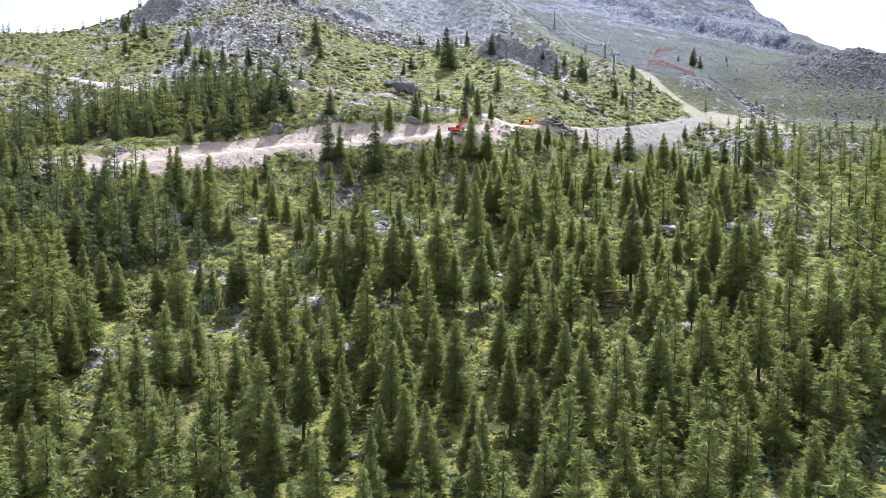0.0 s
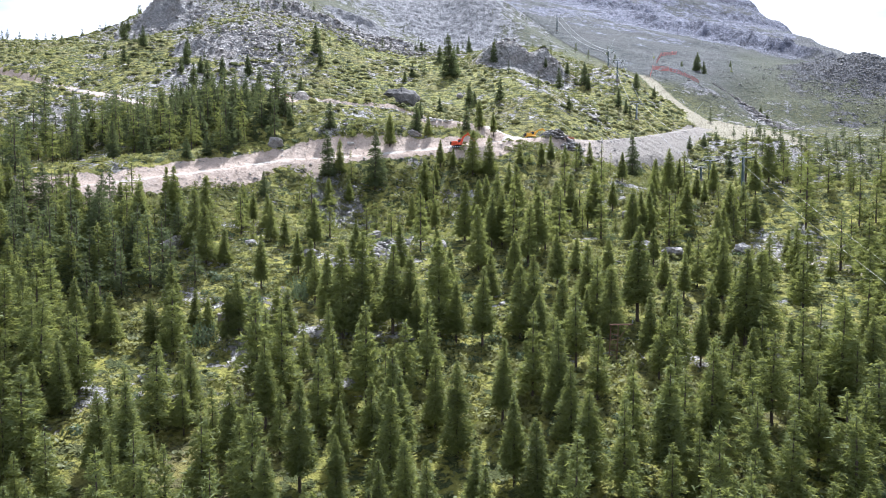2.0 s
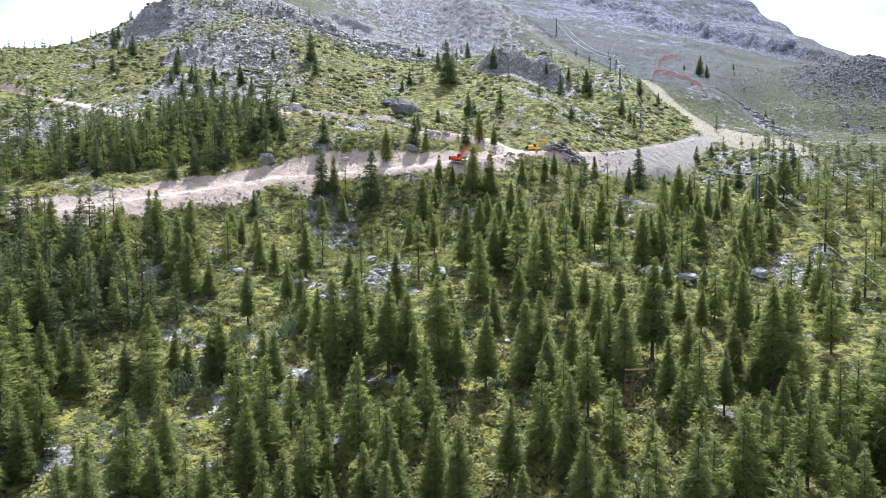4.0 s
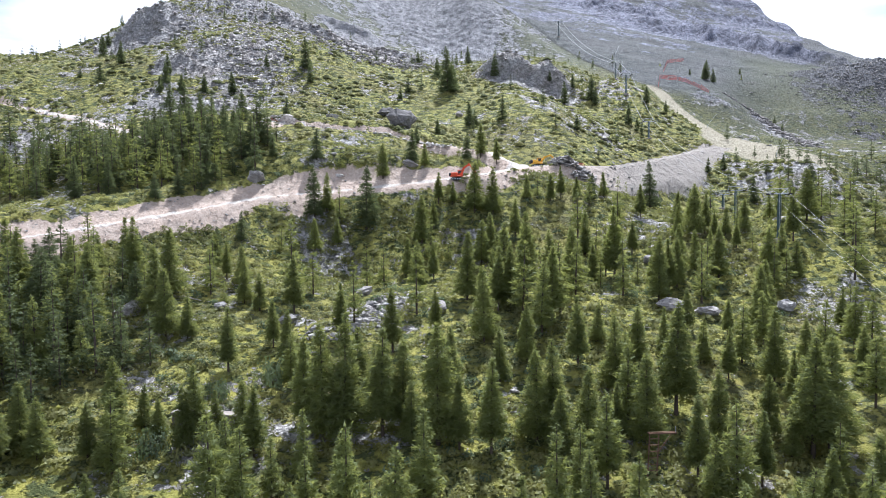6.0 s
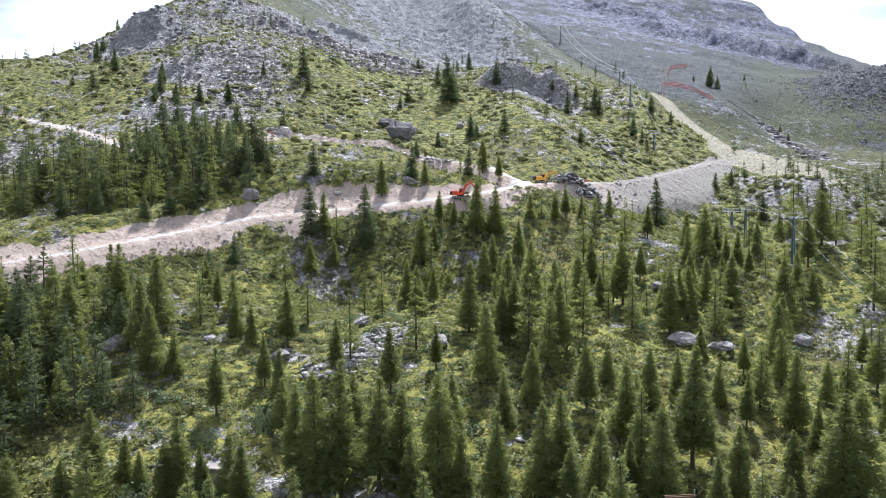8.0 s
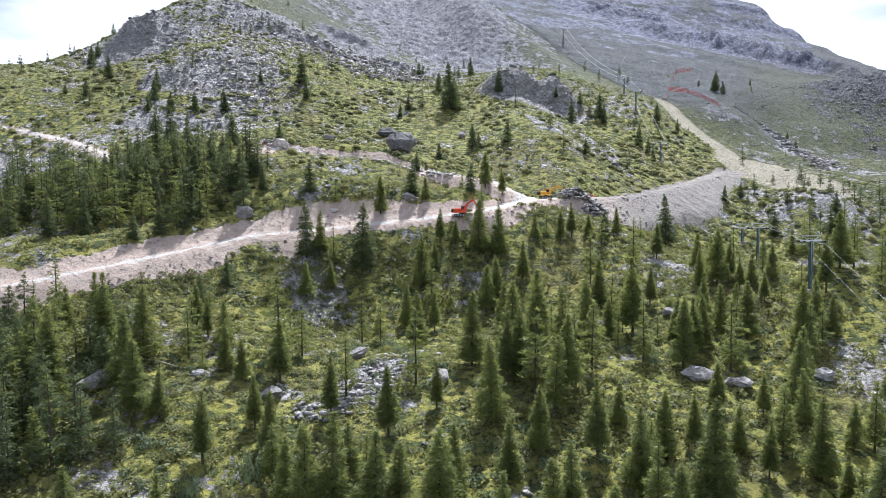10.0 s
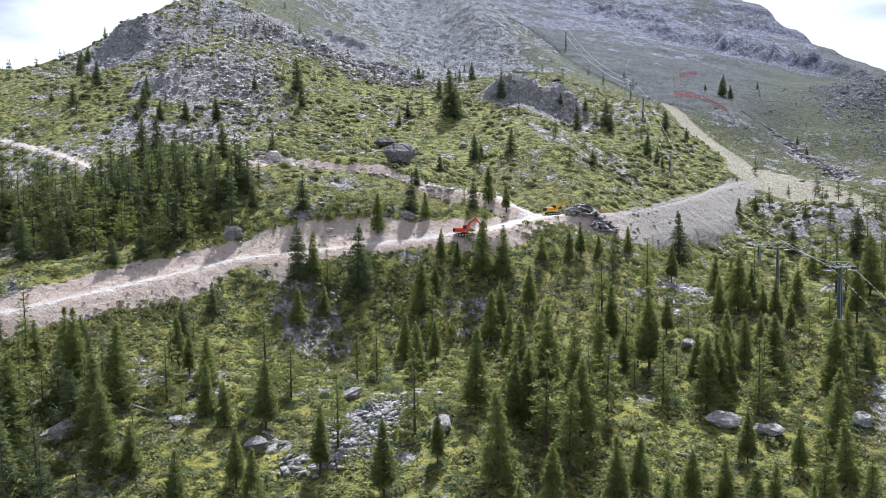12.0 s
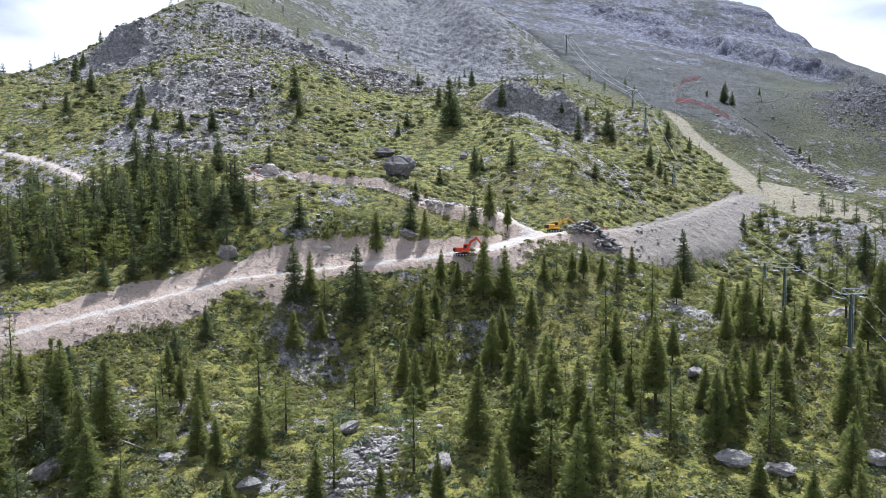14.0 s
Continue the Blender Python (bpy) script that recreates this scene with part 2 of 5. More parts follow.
def plain_surface(name, colour, rough=0.6, metal=0.0, wear=0.35, scale=3.0):
    s = Surface(name)
    place = s.node("TexCoord").outputs["Object"]
    mark = s.noise(scale, 6, 0.65, place)
    tint = s.blend(s.ramp(mark, 0.42, 0.72, 0, wear), colour, tuple(0.55 * v for v in colour))
    tint = s.blend(s.ramp(s.noise(scale * 6, 3, 0.6, place), 0.6, 0.75, 0, wear * 0.6), tint, tuple(min(1.0, 1.35 * v + 0.02) for v in colour))
    return s.finish(tint, rough, s.bump(mark, 0.2, 0.02), metal)


GROUND = slope_ground()
FAR = far_ground()
# Distance haze is put into this pale blue base colour
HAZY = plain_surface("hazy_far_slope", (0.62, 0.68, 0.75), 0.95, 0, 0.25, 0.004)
GREY_ROCK = rock_surface("grey_rock", (0.225, 0.21, 0.20), (0.62, 0.59, 0.56), 0.8, 0.55)
PALE_ROCK = rock_surface("pale_rock", (0.24, 0.23, 0.22), (0.62, 0.60, 0.57))
DARK_ROCK = rock_surface("dark_rock", (0.12, 0.115, 0.112), (0.33, 0.315, 0.305))
WHITE_ROCK = rock_surface("white_rock", (0.46, 0.425, 0.395), (0.78, 0.745, 0.705), 0.8, 0.35)
NEEDLES = leaf_surface("larch_needles", (0.042, 0.061, 0.024), (0.124, 0.149, 0.051), (0.40, 0.43, 0.11))
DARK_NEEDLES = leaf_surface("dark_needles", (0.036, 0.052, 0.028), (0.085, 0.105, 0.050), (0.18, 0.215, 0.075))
SHRUB = leaf_surface("shrub_leaves", (0.064, 0.078, 0.037), (0.225, 0.222, 0.094), (0.27, 0.285, 0.08))
ALPENROSE = leaf_surface("alpenrose_leaves", (0.085, 0.094, 0.036), (0.300, 0.285, 0.098), (0.34, 0.35, 0.09))
WILLOW = leaf_surface("grey_willow", (0.085, 0.115, 0.065), (0.17, 0.20, 0.115), (0.15, 0.20, 0.07))
BARK = plain_surface("larch_bark", (0.075, 0.058, 0.045), 0.95, 0, 0.5, 2.0)
DEADWOOD = plain_surface("grey_deadwood", (0.34, 0.31, 0.27), 0.9, 0, 0.4, 2.0)
CONCRETE = plain_surface("weathered_concrete", (0.24, 0.215, 0.19), 0.9, 0, 0.5, 0.8)
STEEL = plain_surface("galvanised_steel", (0.42, 0.44, 0.45), 0.45, 0.7, 0.3)
GREEN_PAINT = plain_surface("dark_green_paint", (0.055, 0.085, 0.085), 0.5, 0.0, 0.3)
ORANGE = plain_surface("orange_red_paint", (0.62, 0.085, 0.03), 0.45, 0, 0.3)
YELLOW = plain_surface("yellow_paint", (0.62, 0.33, 0.03), 0.45, 0, 0.3)
BLACK_STEEL = plain_surface("dark_track_steel", (0.035, 0.033, 0.032), 0.7, 0.2, 0.3)
GLASS = plain_surface("dark_cab_glass", (0.03, 0.04, 0.045), 0.08, 0, 0.05)
RED_NET = plain_surface("red_net", (0.50, 0.19, 0.17), 0.8, 0, 0.2)
TIMBER = plain_surface("brown_timber", (0.13, 0.075, 0.048), 0.85, 0, 0.45, 2.5)
ROPE = plain_surface("steel_rope", (0.45, 0.46, 0.47), 0.5, 0.3, 0.1)


def mound_surface():
    """Dense low leaves over a cushion of twigs."""
    s = Surface("shrub_cushion")
    island, leaves = s.node("NewGeometry").outputs["Random Per Island"], s.noise(4.5, 5, 0.75)
    colour = s.blend(island, (0.085, 0.098, 0.034), (0.250, 0.235, 0.075))
    colour = s.blend(s.ramp(leaves, 0.40, 0.52, 0.7, 0), colour, (0.03, 0.042, 0.016))
    colour = s.blend(s.ramp(leaves, 0.60, 0.70, 0, 0.6), colour, (0.38, 0.36, 0.15))
    return s.finish(colour, 0.9, s.bump(leaves, 1.0, 0.45))


CUSHION = mound_surface()


# ---- the lie of the land ----
def lattice(ix, iy, seed):
    h = (ix.astype(np.int64) * 374761393 + iy.astype(np.int64) * 668265263 + seed * 974711) & 0x7FFFFFFF
    h = ((h ^ (h >> 13)) * 1274126177) & 0x7FFFFFFF
    return ((h ^ (h >> 16)) & 0xFFFF) / 65535.0


def ripple(x, y, seed=0):
    """Smooth value noise from 0 to 1."""
    ix, iy = np.floor(x), np.floor(y)
    fx, fy = x - ix, y - iy
    fx, fy = fx * fx * (3 - 2 * fx), fy * fy * (3 - 2 * fy)
    a, b = lattice(ix, iy, seed), lattice(ix + 1, iy, seed)
    c, d = lattice(ix, iy + 1, seed), lattice(ix + 1, iy + 1, seed)
    return (a * (1 - fx) + b * fx) * (1 - fy) + (c * (1 - fx) + d * fx) * fy


def fractal(x, y, size, octaves=4, seed=0, rough=0.5):
    """Sum of ripples about zero, from about -1 to 1; size is the largest wave in metres."""
    total, weight, norm = 0.0, 1.0, 0.0
    for k in range(octaves):
        total = total + weight * (2 * ripple(x / size * 2**k + 17.3 * k, y / size * 2**k - 9.1 * k, seed + k) - 1)
        norm, weight = norm + weight, weight * rough
    return total / norm


def smooth(low, high, v):
    t = np.clip((v - low) / (high - low), 0, 1)
    return t * t * (3 - 2 * t)


def table_weights(knots, q):
    """Weights of a smooth curve through values at the knots."""
    xs, eye = np.asarray(knots, float), np.eye(len(knots))
    q = np.clip(q, xs[0], xs[-1])
    i = np.clip(np.searchsorted(xs, q, side="right") - 1, 0, len(xs) - 2)
    d = np.diff(xs)
    s = np.diff(eye, axis=0) / d[:, None]
    m = np.empty_like(eye)
    m[0], m[-1] = s[0], s[-1]
    w = (d[1:] / (d[:-1] + d[1:]))[:, None]
    m[1:-1] = w * s[:-1] + (1 - w) * s[1:]
    t = ((q - xs[i]) / d[i])[:, None]
    h = d[i][:, None]
    return (2 * t**3 - 3 * t**2 + 1) * eye[i] + (t**3 - 2 * t**2 + t) * h * m[i] + (3 * t**2 - 2 * t**3) * eye[i + 1] + (t**3 - t**2) * h * m[i + 1]


# Heights of the near slope: columns go east, rows go up the hill.
NEAR_X = (-220, -130, -70, -20, 30, 80, 130, 240)
NEAR_Y = (-60, 60, 100, 140, 170, 195, 220, 260, 320, 400, 520, 680)
NEAR_Z = np.array((
    (-20.0, -20.5, -20.0, -19.3, -21.1, -23.1, -23.0, -20.0),
    (9.8, 7.7, 7.3, 6.2, 5.0, 8.4, 8.8, 12.1),
    (21.9, 22.6, 22.3, 18.7, 20.4, 21.9, 21.9, 26.5),
    (35.0, 36.6, 37.7, 34.7, 34.6, 32.7, 37.1, 45.0),
    (47.6, 50.6, 51.7, 37.5, 42.5, 47.8, 49.8, 57.1),
    (58.0, 57.7, 68.8, 65.0, 60.8, 46.5, 48.3, 65.1),
    (71.9, 76.4, 86.5, 85.2, 68.6, 55.4, 53.2, 69.9),
    (92.0, 102.6, 99.8, 95.6, 93.8, 77.3, 76.2, 70.6),
    (126.1, 141.5, 133.7, 118.6, 117.0, 103.0, 92.0, 83.5),
    (150.0, 190.0, 161.0, 147.0, 142.0, 138.0, 120.0, 93.1),
    (174.0, 248.0, 228.0, 200.0, 172.0, 155.0, 140.0, 133.9),
    (230.0, 340.0, 330.0, 290.0, 245.0, 225.0, 212.0, 205.0),
))
# Heights of the mountain behind.
FAR_X = (-700, -350, -150, 50, 200, 350, 430, 600, 900, 1300)
FAR_Y = (520, 700, 900, 1100, 1500)
FAR_Z = np.array((
    (40, 130, 240, 172, 140, 135, 130, 125, 110, 80),
    (30, 180, 335, 250, 218, 202, 184, 160, 114, 80),
    (30, 220, 410, 400, 392, 384, 317, 214, 114, 70),
    (20, 120, 400, 470, 470, 425, 280, 170, 80, 50),
    (0, 60, 200, 300, 300, 260, 180, 90, 40, 0),
))

# Tracks cut into the slope: (x, y, z) of the middle line, half width, steepness of the cut and of the fill, and how far the fill spills down.
MAIN_TRACK = (((-150, 112, 36), (-115, 136, 43), (-79, 157, 49.5), (-62, 172, 53.3), (-48, 183, 56.8), (-25, 190, 58.9), (-3, 192, 61.2), (9, 195, 62.8), (20, 202, 65), (30, 209, 66.5)), 1.0, 0.95, 1.25, 2.7)
YARD = (((9, 193, 62.6), (22, 205, 65.4), (34, 210, 66.6)), 4.0, 1.6, 1.3, 5)
UPPER_TRACK = (((-55, 226, 82.4), (-47.6, 228, 80.1), (-32.4, 228, 77.9), (-15, 227, 76.5), (-4.6, 224, 74.6), (6.5, 220, 73.2), (14, 216, 71.5), (18, 212, 69), (23, 208.5, 66.6)), 2.5, 1.3, 1.4, 3.0)
EAST_TRACK = (((34, 211, 66.6), (52, 220, 66.8), (70, 232, 69.5), (88, 250, 73.5), (104, 266, 77.5)), 1.8, 2.0, 0.8, 10.5)
WEST_ROAD = (((-260, 296, 112), (-190, 270, 97.5), (-152, 259, 92.8), (-130, 250, 88), (-112, 238, 82.5), (-100, 226, 78)), 0.9, 2.0, 1.8, 0.3)
TRACKS = (MAIN_TRACK, YARD, UPPER_TRACK, EAST_TRACK, WEST_ROAD)

# Rocky places: x, y, radius east, radius north, strength.
ROCKY = (
    (-88, 300, 26, 26, 0.42), (-155, 350, 24, 22, 0.9), (-62, 385, 50, 26, 1.0), (-120, 310, 20, 14, 0.2), (8, 620, 70, 70, 1.0),
    (120, 232, 24, 20, 0.35), (300, 436, 60, 36, 1.4), (8, 470, 40, 50, 0.5), (-30, 520, 60, 50, 0.4), (-12, 142, 4, 5, 0.9), (-16, 135, 3.5, 4, 0.9), (-26, 133, 3, 2, 0.8), (72, 140, 12, 6, 0.55),
    (-45, 150, 10, 5, 0.45), (-30, 176, 7, 10, 0.55), (-50, 229, 14, 6, 0.4), (38, 211, 9, 6, 0.9), (-140, 235, 30, 12, 0.5),
    (60, 265, 16, 10, 0.25), (75, 232, 14, 10, 0.5), (183, 372, 7, 36, 0.9), (48, 96, 12, 5, 0.4), (58, 180, 10, 8, 0.5), (-105, 262, 26, 8, 0.45),
)
# Bumps on the slope: x, y, radius east, radius north, height.
BUMPS = ((-22, 490, 18, 50, 9), (120, 230, 17, 14, 9), (308, 442, 54, 36, 22), (215, 385, 42, 36, -6), (188, 398, 13, 30, -9), (155, 313, 36, 40, -8), (-155, 342, 42, 34, -15), (52, 298, 14, 16, -4), (88, 318, 24, 26, 13), (86, 337, 12, 12, 3), (50, 390, 26, 22, 7), (-50, 229, 7, 4, 3.0), (37, 211, 7, 4, 2.6), (84, 168, 7, 6, 2.5))
# Crags: x, y, half width, height, slant of the face in plan, depth of the face, length of the slope behind.
CLIFFS = ((39, 313, 20, 17.0, -0.12, 6, 44), (262, 580, 80, 13, -0.85, 26, 90), (190, 720, 60, 12, -0.2, 26, 90), (-158, 356, 14, 12, -0.2, 8, 34), (-83, 368, 20, 6, 0.3, 4, 30), (-60, 425, 18, 7, -0.2, 5, 30), (-110, 290, 14, 4, 0.1, 4, 22))
PISTE = ((122, 386), (126, 365), (130, 350), (132, 336), (126, 303), (119, 279), (118, 262), (122, 251), (129, 247))


# The crest that parts the near hill from the mountain: x and y.
CREST_X, CREST_Y = (-300, -120, -40, 0, 40, 70, 90, 110, 130, 170, 205, 240, 320, 420), (690, 700, 620, 556, 530, 508, 450, 395, 385, 392, 430, 520, 560, 560)


def steps_of(z, size, sharp):
    """How far a slope lies off its ledges, and how steep it is there, 0 to 1."""
    k = z / size
    f = k - np.floor(k)
    return size * (smooth(0.5 - sharp, 0.5 + sharp, f) - f), 1 - smooth(sharp * 0.7, sharp * 1.7, np.abs(f - 0.5))


def from_line(x, y, line):
    """Distance from a line of points in plan, and the height of the line at the nearest place."""
    best, level = np.full(np.shape(x), 1e9), np.zeros(np.shape(x))
    for a, b in zip(line[:-1], line[1:]):
        ux, uy = b[0] - a[0], b[1] - a[1]
        t = np.clip(((x - a[0]) * ux + (y - a[1]) * uy) / (ux * ux + uy * uy), 0, 1)
        d = np.hypot(x - a[0] - t * ux, y - a[1] - t * uy)
        near = d < best
        best = np.where(near, d, best)
        if len(a) > 2:
            level = np.where(near, a[2] + t * (b[2] - a[2]), level)
    return best, level


def land(x, y):
    """Height, rock, dirt and wheel-track weights of the ground at arrays x, y."""
    x, y = np.asarray(x, float), np.asarray(y, float)
    near = np.einsum("pi,pj,ji->p", table_weights(NEAR_X, x), table_weights(NEAR_Y, y), NEAR_Z)
    far = np.einsum("pi,pj,ji->p", table_weights(FAR_X, x), table_weights(FAR_Y, y), FAR_Z)
    z = near + (far - near) * smooth(520, 680, y)
    z = z - 8 * smooth(199, 213, y) * smooth(330, 262, y) * smooth(-195, -145, x) * smooth(45, 10, x)
    # The even flank of the mountain across the side valley, with a summit block and a ridge that drops to the east
    flank = 125 + 0.47 * (y - 395) - 0.13 * (x - 159) + 30 * smooth(95, 0, x) * smooth(640, 560, y) + 24 * smooth(720, 815, y + 0.1 * (x - 380)) - 0.9 * np.maximum(y - 880, 0)
    flank = flank - 22 * smooth(395, 425, x) - 0.4 * np.maximum(x - 425, 0) - 26 * smooth(380, 394, x) * smooth(745, 800, y)
    foot = np.interp(x, (-40, 20, 50, 75, 95, 110, 130, 400), (470, 418, 404, 380, 355, 347, 347, 362))
    side = smooth(-45, 25, x)
    z = z + (flank - z) * side * smooth(0, 1, (y - foot) / np.interp(x, (0, 60, 100), (110, 80, 40)))
    lift = smooth(420, 900, y) * (1 - 0.72 * side)
    rock = 0.26 + 0.07 * smooth(225, 260, y) + 0.35 * fractal(x, y, 26, 4, 5) + 0.10 * smooth(250, 420, y) + 0.22 * smooth(420, 700, y)
    rock = rock - 0.42 * smooth(70, 140, x) * smooth(370, 430, y)
    for cx, cy, rx, ry, high in BUMPS:
        z = z + high * np.exp(-(((x - cx) / rx) ** 2 + ((y - cy) / ry) ** 2))
    for cx, cy, rx, ry, power in ROCKY:
        rock = rock + power * np.exp(-(((x - cx) / rx) ** 2 + ((y - cy) / ry) ** 2)) * 0.9
    rough = 0.4 + 0.8 * np.clip(rock, 0, 1)
    z = z + 1.6 * fractal(x, y, 34, 3, 11) + rough * (0.9 * fractal(x, y, 8, 3, 21) + 0.45 * fractal(x, y, 2.6, 3, 31))
    crag = np.clip(rock - 0.45, 0, 1) * smooth(225, 300, y)
    z = z + crag * (7 + 22 * lift) * np.abs(fractal(x, y, 30 + 0 * y, 5, 41, 0.6)) + lift * (22 * fractal(x, y, 130, 6, 51, 0.55) + 30 * (0.35 - np.abs(fractal(x, y, 90, 5, 57, 0.55))) * smooth(620, 800, y))
    z = z + np.clip(rock - 0.5, 0, 0.8) * smooth(230, 300, y) * (2.6 * np.abs(fractal(x, y, 11, 4, 43, 0.6)) + 1.2 * ripple(x / 3.1, y / 3.1, 47))
    behind = y - np.interp(x, CREST_X, CREST_Y)
    inner = smooth(-120, -40, x) * smooth(95, 60, x)
    z = z + inner * (6 * np.exp(-((behind / 12) ** 2)) - 20 * np.exp(-(((behind - 34) / 22) ** 2)))
    beds = z + 0.33 * x + 14 * fractal(x, y, 90, 4, 85) + 4 * fractal(x, y, 14, 3, 87)
    ledge, steep = steps_of(beds, 34.0, 0.22)
    ledge2, steep2 = steps_of(beds, 11.0, 0.22)
    out = smooth(-10, 40, behind)
    bold = np.clip(0.5 + 1.6 * fractal(x, y, 120, 4, 95), 0, 1)
    z = z + out * (1 - 0.5 * side) * (0.22 * bold * ledge + 0.24 * (1.2 - bold) * ledge2)
    rock = rock * (1 - out) + out * (0.02 + 0.16 * steep * bold + 0.10 * steep2 + 0.34 * fractal(x, y, 60, 5, 89, 0.65) + 0.42 * smooth(160, 260, z))
    hold = smooth(0.50, 0.80, rock) * smooth(225, 260, y) * (1 - out) * smooth(210, 170, x)
    ledge, steep = steps_of(z + 0.2 * x + 3 * fractal(x, y, 12, 3, 91), 5.0, 0.2)
    ledge2, steep2 = steps_of(z - 0.3 * x + 1.5 * fractal(x, y, 6, 3, 93), 2.2, 0.2)
    z = z + hold * (0.45 * ledge + 0.42 * ledge2)
    for cx, cy, half, high, tilt, run, fade in CLIFFS:
        face = y - cy - tilt * (x - cx) + 0.4 * run * fractal(x, y, 9, 3, 71)
        wide = np.exp(-(((x - cx) / half) ** 4))
        z = z + high * wide * (0.72 + 0.5 * fractal(x, y, 13, 3, 77)) * (smooth(-run / 2, run / 2, face) - smooth(run / 2, fade, face))
        jag = wide * np.exp(-((face / (1.2 * run)) ** 4))
        z = z + jag * (0.22 * high + 1.0) * (np.abs(fractal(x, y * 0.6, 0.9 * high, 3, 73, 0.6)) + 0.3 * ripple(x / (0.2 * high), y / (0.3 * high), 75))
        rock = rock + 0.9 * jag
    dirt, wheel = np.zeros(len(x)), np.zeros(len(x))
    line = np.array(MAIN_TRACK[0])
    d, level = from_line(x, y, MAIN_TRACK[0])
    uphill = smooth(-1, 1, y - np.interp(x, line[:, 0], line[:, 1])) * smooth(20, 0, x)
    high = level + 0.9 * np.minimum(d, 5.0) + 0.35 * np.maximum(d - 5.0, 0)
    z = z + np.maximum(high - z, 0) * uphill * smooth(20, 10, d)
    before = z
    for line, half, cut, fill, spill in TRACKS:
        d, level = from_line(x, y, line)
        d = d + 0.5 * fractal(x, y, 6, 3, 61)
        over = np.maximum(d - half, 0)
        reach = smooth(max(9, spill + 4), max(5, spill), d)
        wall = level + cut * over + 0.4 * fractal(x, y, 3, 3, 63) * np.minimum(over, 1)
        bank = level - fill * over + 0.3 * fractal(x, y, 3, 3, 65) * np.minimum(over, 1)
        shaped = np.maximum(np.minimum(z, wall), bank)
        below = smooth(0.5, -0.5, before - level)
        z = z + (shaped - z) * reach
        moved = smooth(0.5, 1.5, np.abs(z - before)) * reach
        dirt = np.maximum(dirt, np.where(d < half + 0.8, 1.0, moved) * (0.85 if spill < 1 else 1.0))
        dirt = np.maximum(dirt, below * smooth(half + spill, half + 0.4 * spill, d) * 0.75)
    d, level = from_line(x, y, MAIN_TRACK[0])
    dirt = np.maximum(dirt, uphill * smooth(5.0, 3.6, d + 1.2 * fractal(x, y, 7, 3, 67)))
    wheel = np.maximum(wheel, smooth(1.25, 0.75, d))
    d, level = from_line(x, y, YARD[0])
    wheel = np.maximum(wheel, smooth(4.2, 2.6, d) * 0.9)
    d, level = from_line(x, y, UPPER_TRACK[0])
    wheel = np.maximum(wheel, smooth(2.4, 1.3, d + 0.6 * fractal(x, y, 5, 3, 69)) * 0.7)
    d, level = from_line(x, y, WEST_ROAD[0])
    wheel = np.maximum(wheel, smooth(1.0, 0.6, d))
    d, level = from_line(x, y, PISTE)
    wide = np.interp(y, (245, 300, 340, 386), (11.0, 11.0, 8.0, 3.0))
    worn = smooth(wide + 3, wide - 2.0, d + 2.0 * fractal(x, y, 12, 4, 81))
    return z, rock - worn, dirt, wheel, worn


def level_at(x, y):
    return float(land(np.array([x]), np.array([y]))[0][0])


def mesh_object(name, verts, faces, material, kind="", label="", category="", smooth_faces=False):
    data = bpy.data.meshes.new(name)
    data.from_pydata(verts, [], faces)
    data.materials.append(material)
    if smooth_faces:
        data.polygons.foreach_set("use_smooth", [True] * len(data.polygons))
    return tagged(new(name, data), label, category, "", kind)


def quad_strip(rows, cols):
    k = np.arange(rows * cols).reshape(rows, cols)
    return np.stack((k[:-1, :-1], k[:-1, 1:], k[1:, 1:], k[1:, :-1]), -1).reshape(-1, 4)


def sheet(name, ys, cols, half, material, label):
    """A fan-shaped piece of the ground, with fine cells near the eye and coarse ones far off."""
    u = np.linspace(-1, 1, cols)
    y = np.repeat(ys, cols)
    x = np.tile(u, len(ys)) * np.repeat(half(ys), cols)
    z, rock, dirt, wheel, worn = land(x, y)
    ob = mesh_object(name, np.stack((x, y, z), -1).tolist(), quad_strip(len(ys), cols).tolist(), material, "structure", label, "ground", True)
    flat = (rock[quad_strip(len(ys), cols)].mean(1) > 0.60) & (dirt[quad_strip(len(ys), cols)].max(1) < 0.4)
    ob.data.polygons.foreach_set("use_smooth", ~flat)
    soft_edge = 8 + 55 * smooth(120, 190, x)
    beyond = smooth(-soft_edge, soft_edge, y - np.interp(x, CREST_X, CREST_Y) + 0.6 * soft_edge * fractal(x, y, 50, 4, 96))
    for key, values in (("beyond", beyond), ("rock", rock), ("dirt", dirt), ("wheel", wheel), ("worn", worn)):
        layer = ob.data.attributes.new(key, "FLOAT", "POINT")
        layer.data.foreach_set("value", np.clip(values, 0, 1.6).astype(np.float32))
    return ob


steps = [-160.0]
while steps[-1] < 700:
    steps.append(steps[-1] + 0.62 + 0.0045 * max(0.0, steps[-1] - 60) + 0.05 * max(0.0, 30 - steps[-1]))
near_rows = np.array(steps[:-1] + [700.0])
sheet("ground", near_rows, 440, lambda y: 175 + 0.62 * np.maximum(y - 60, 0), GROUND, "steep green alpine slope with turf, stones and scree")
far_rows = np.concatenate((np.linspace(700, 960, 150), np.linspace(966, 1500, 50)))
sheet("mountain_backdrop", far_rows, 420, lambda y: 571.8 + 0.9 * (y - 700), FAR, "bare grey mountain flank with cliffs and thin turf")
ring = [(4200 * math.cos(a), 4200 * math.sin(a), -70) for a in np.linspace(0, 2 * math.pi, 48, endpoint=False)]
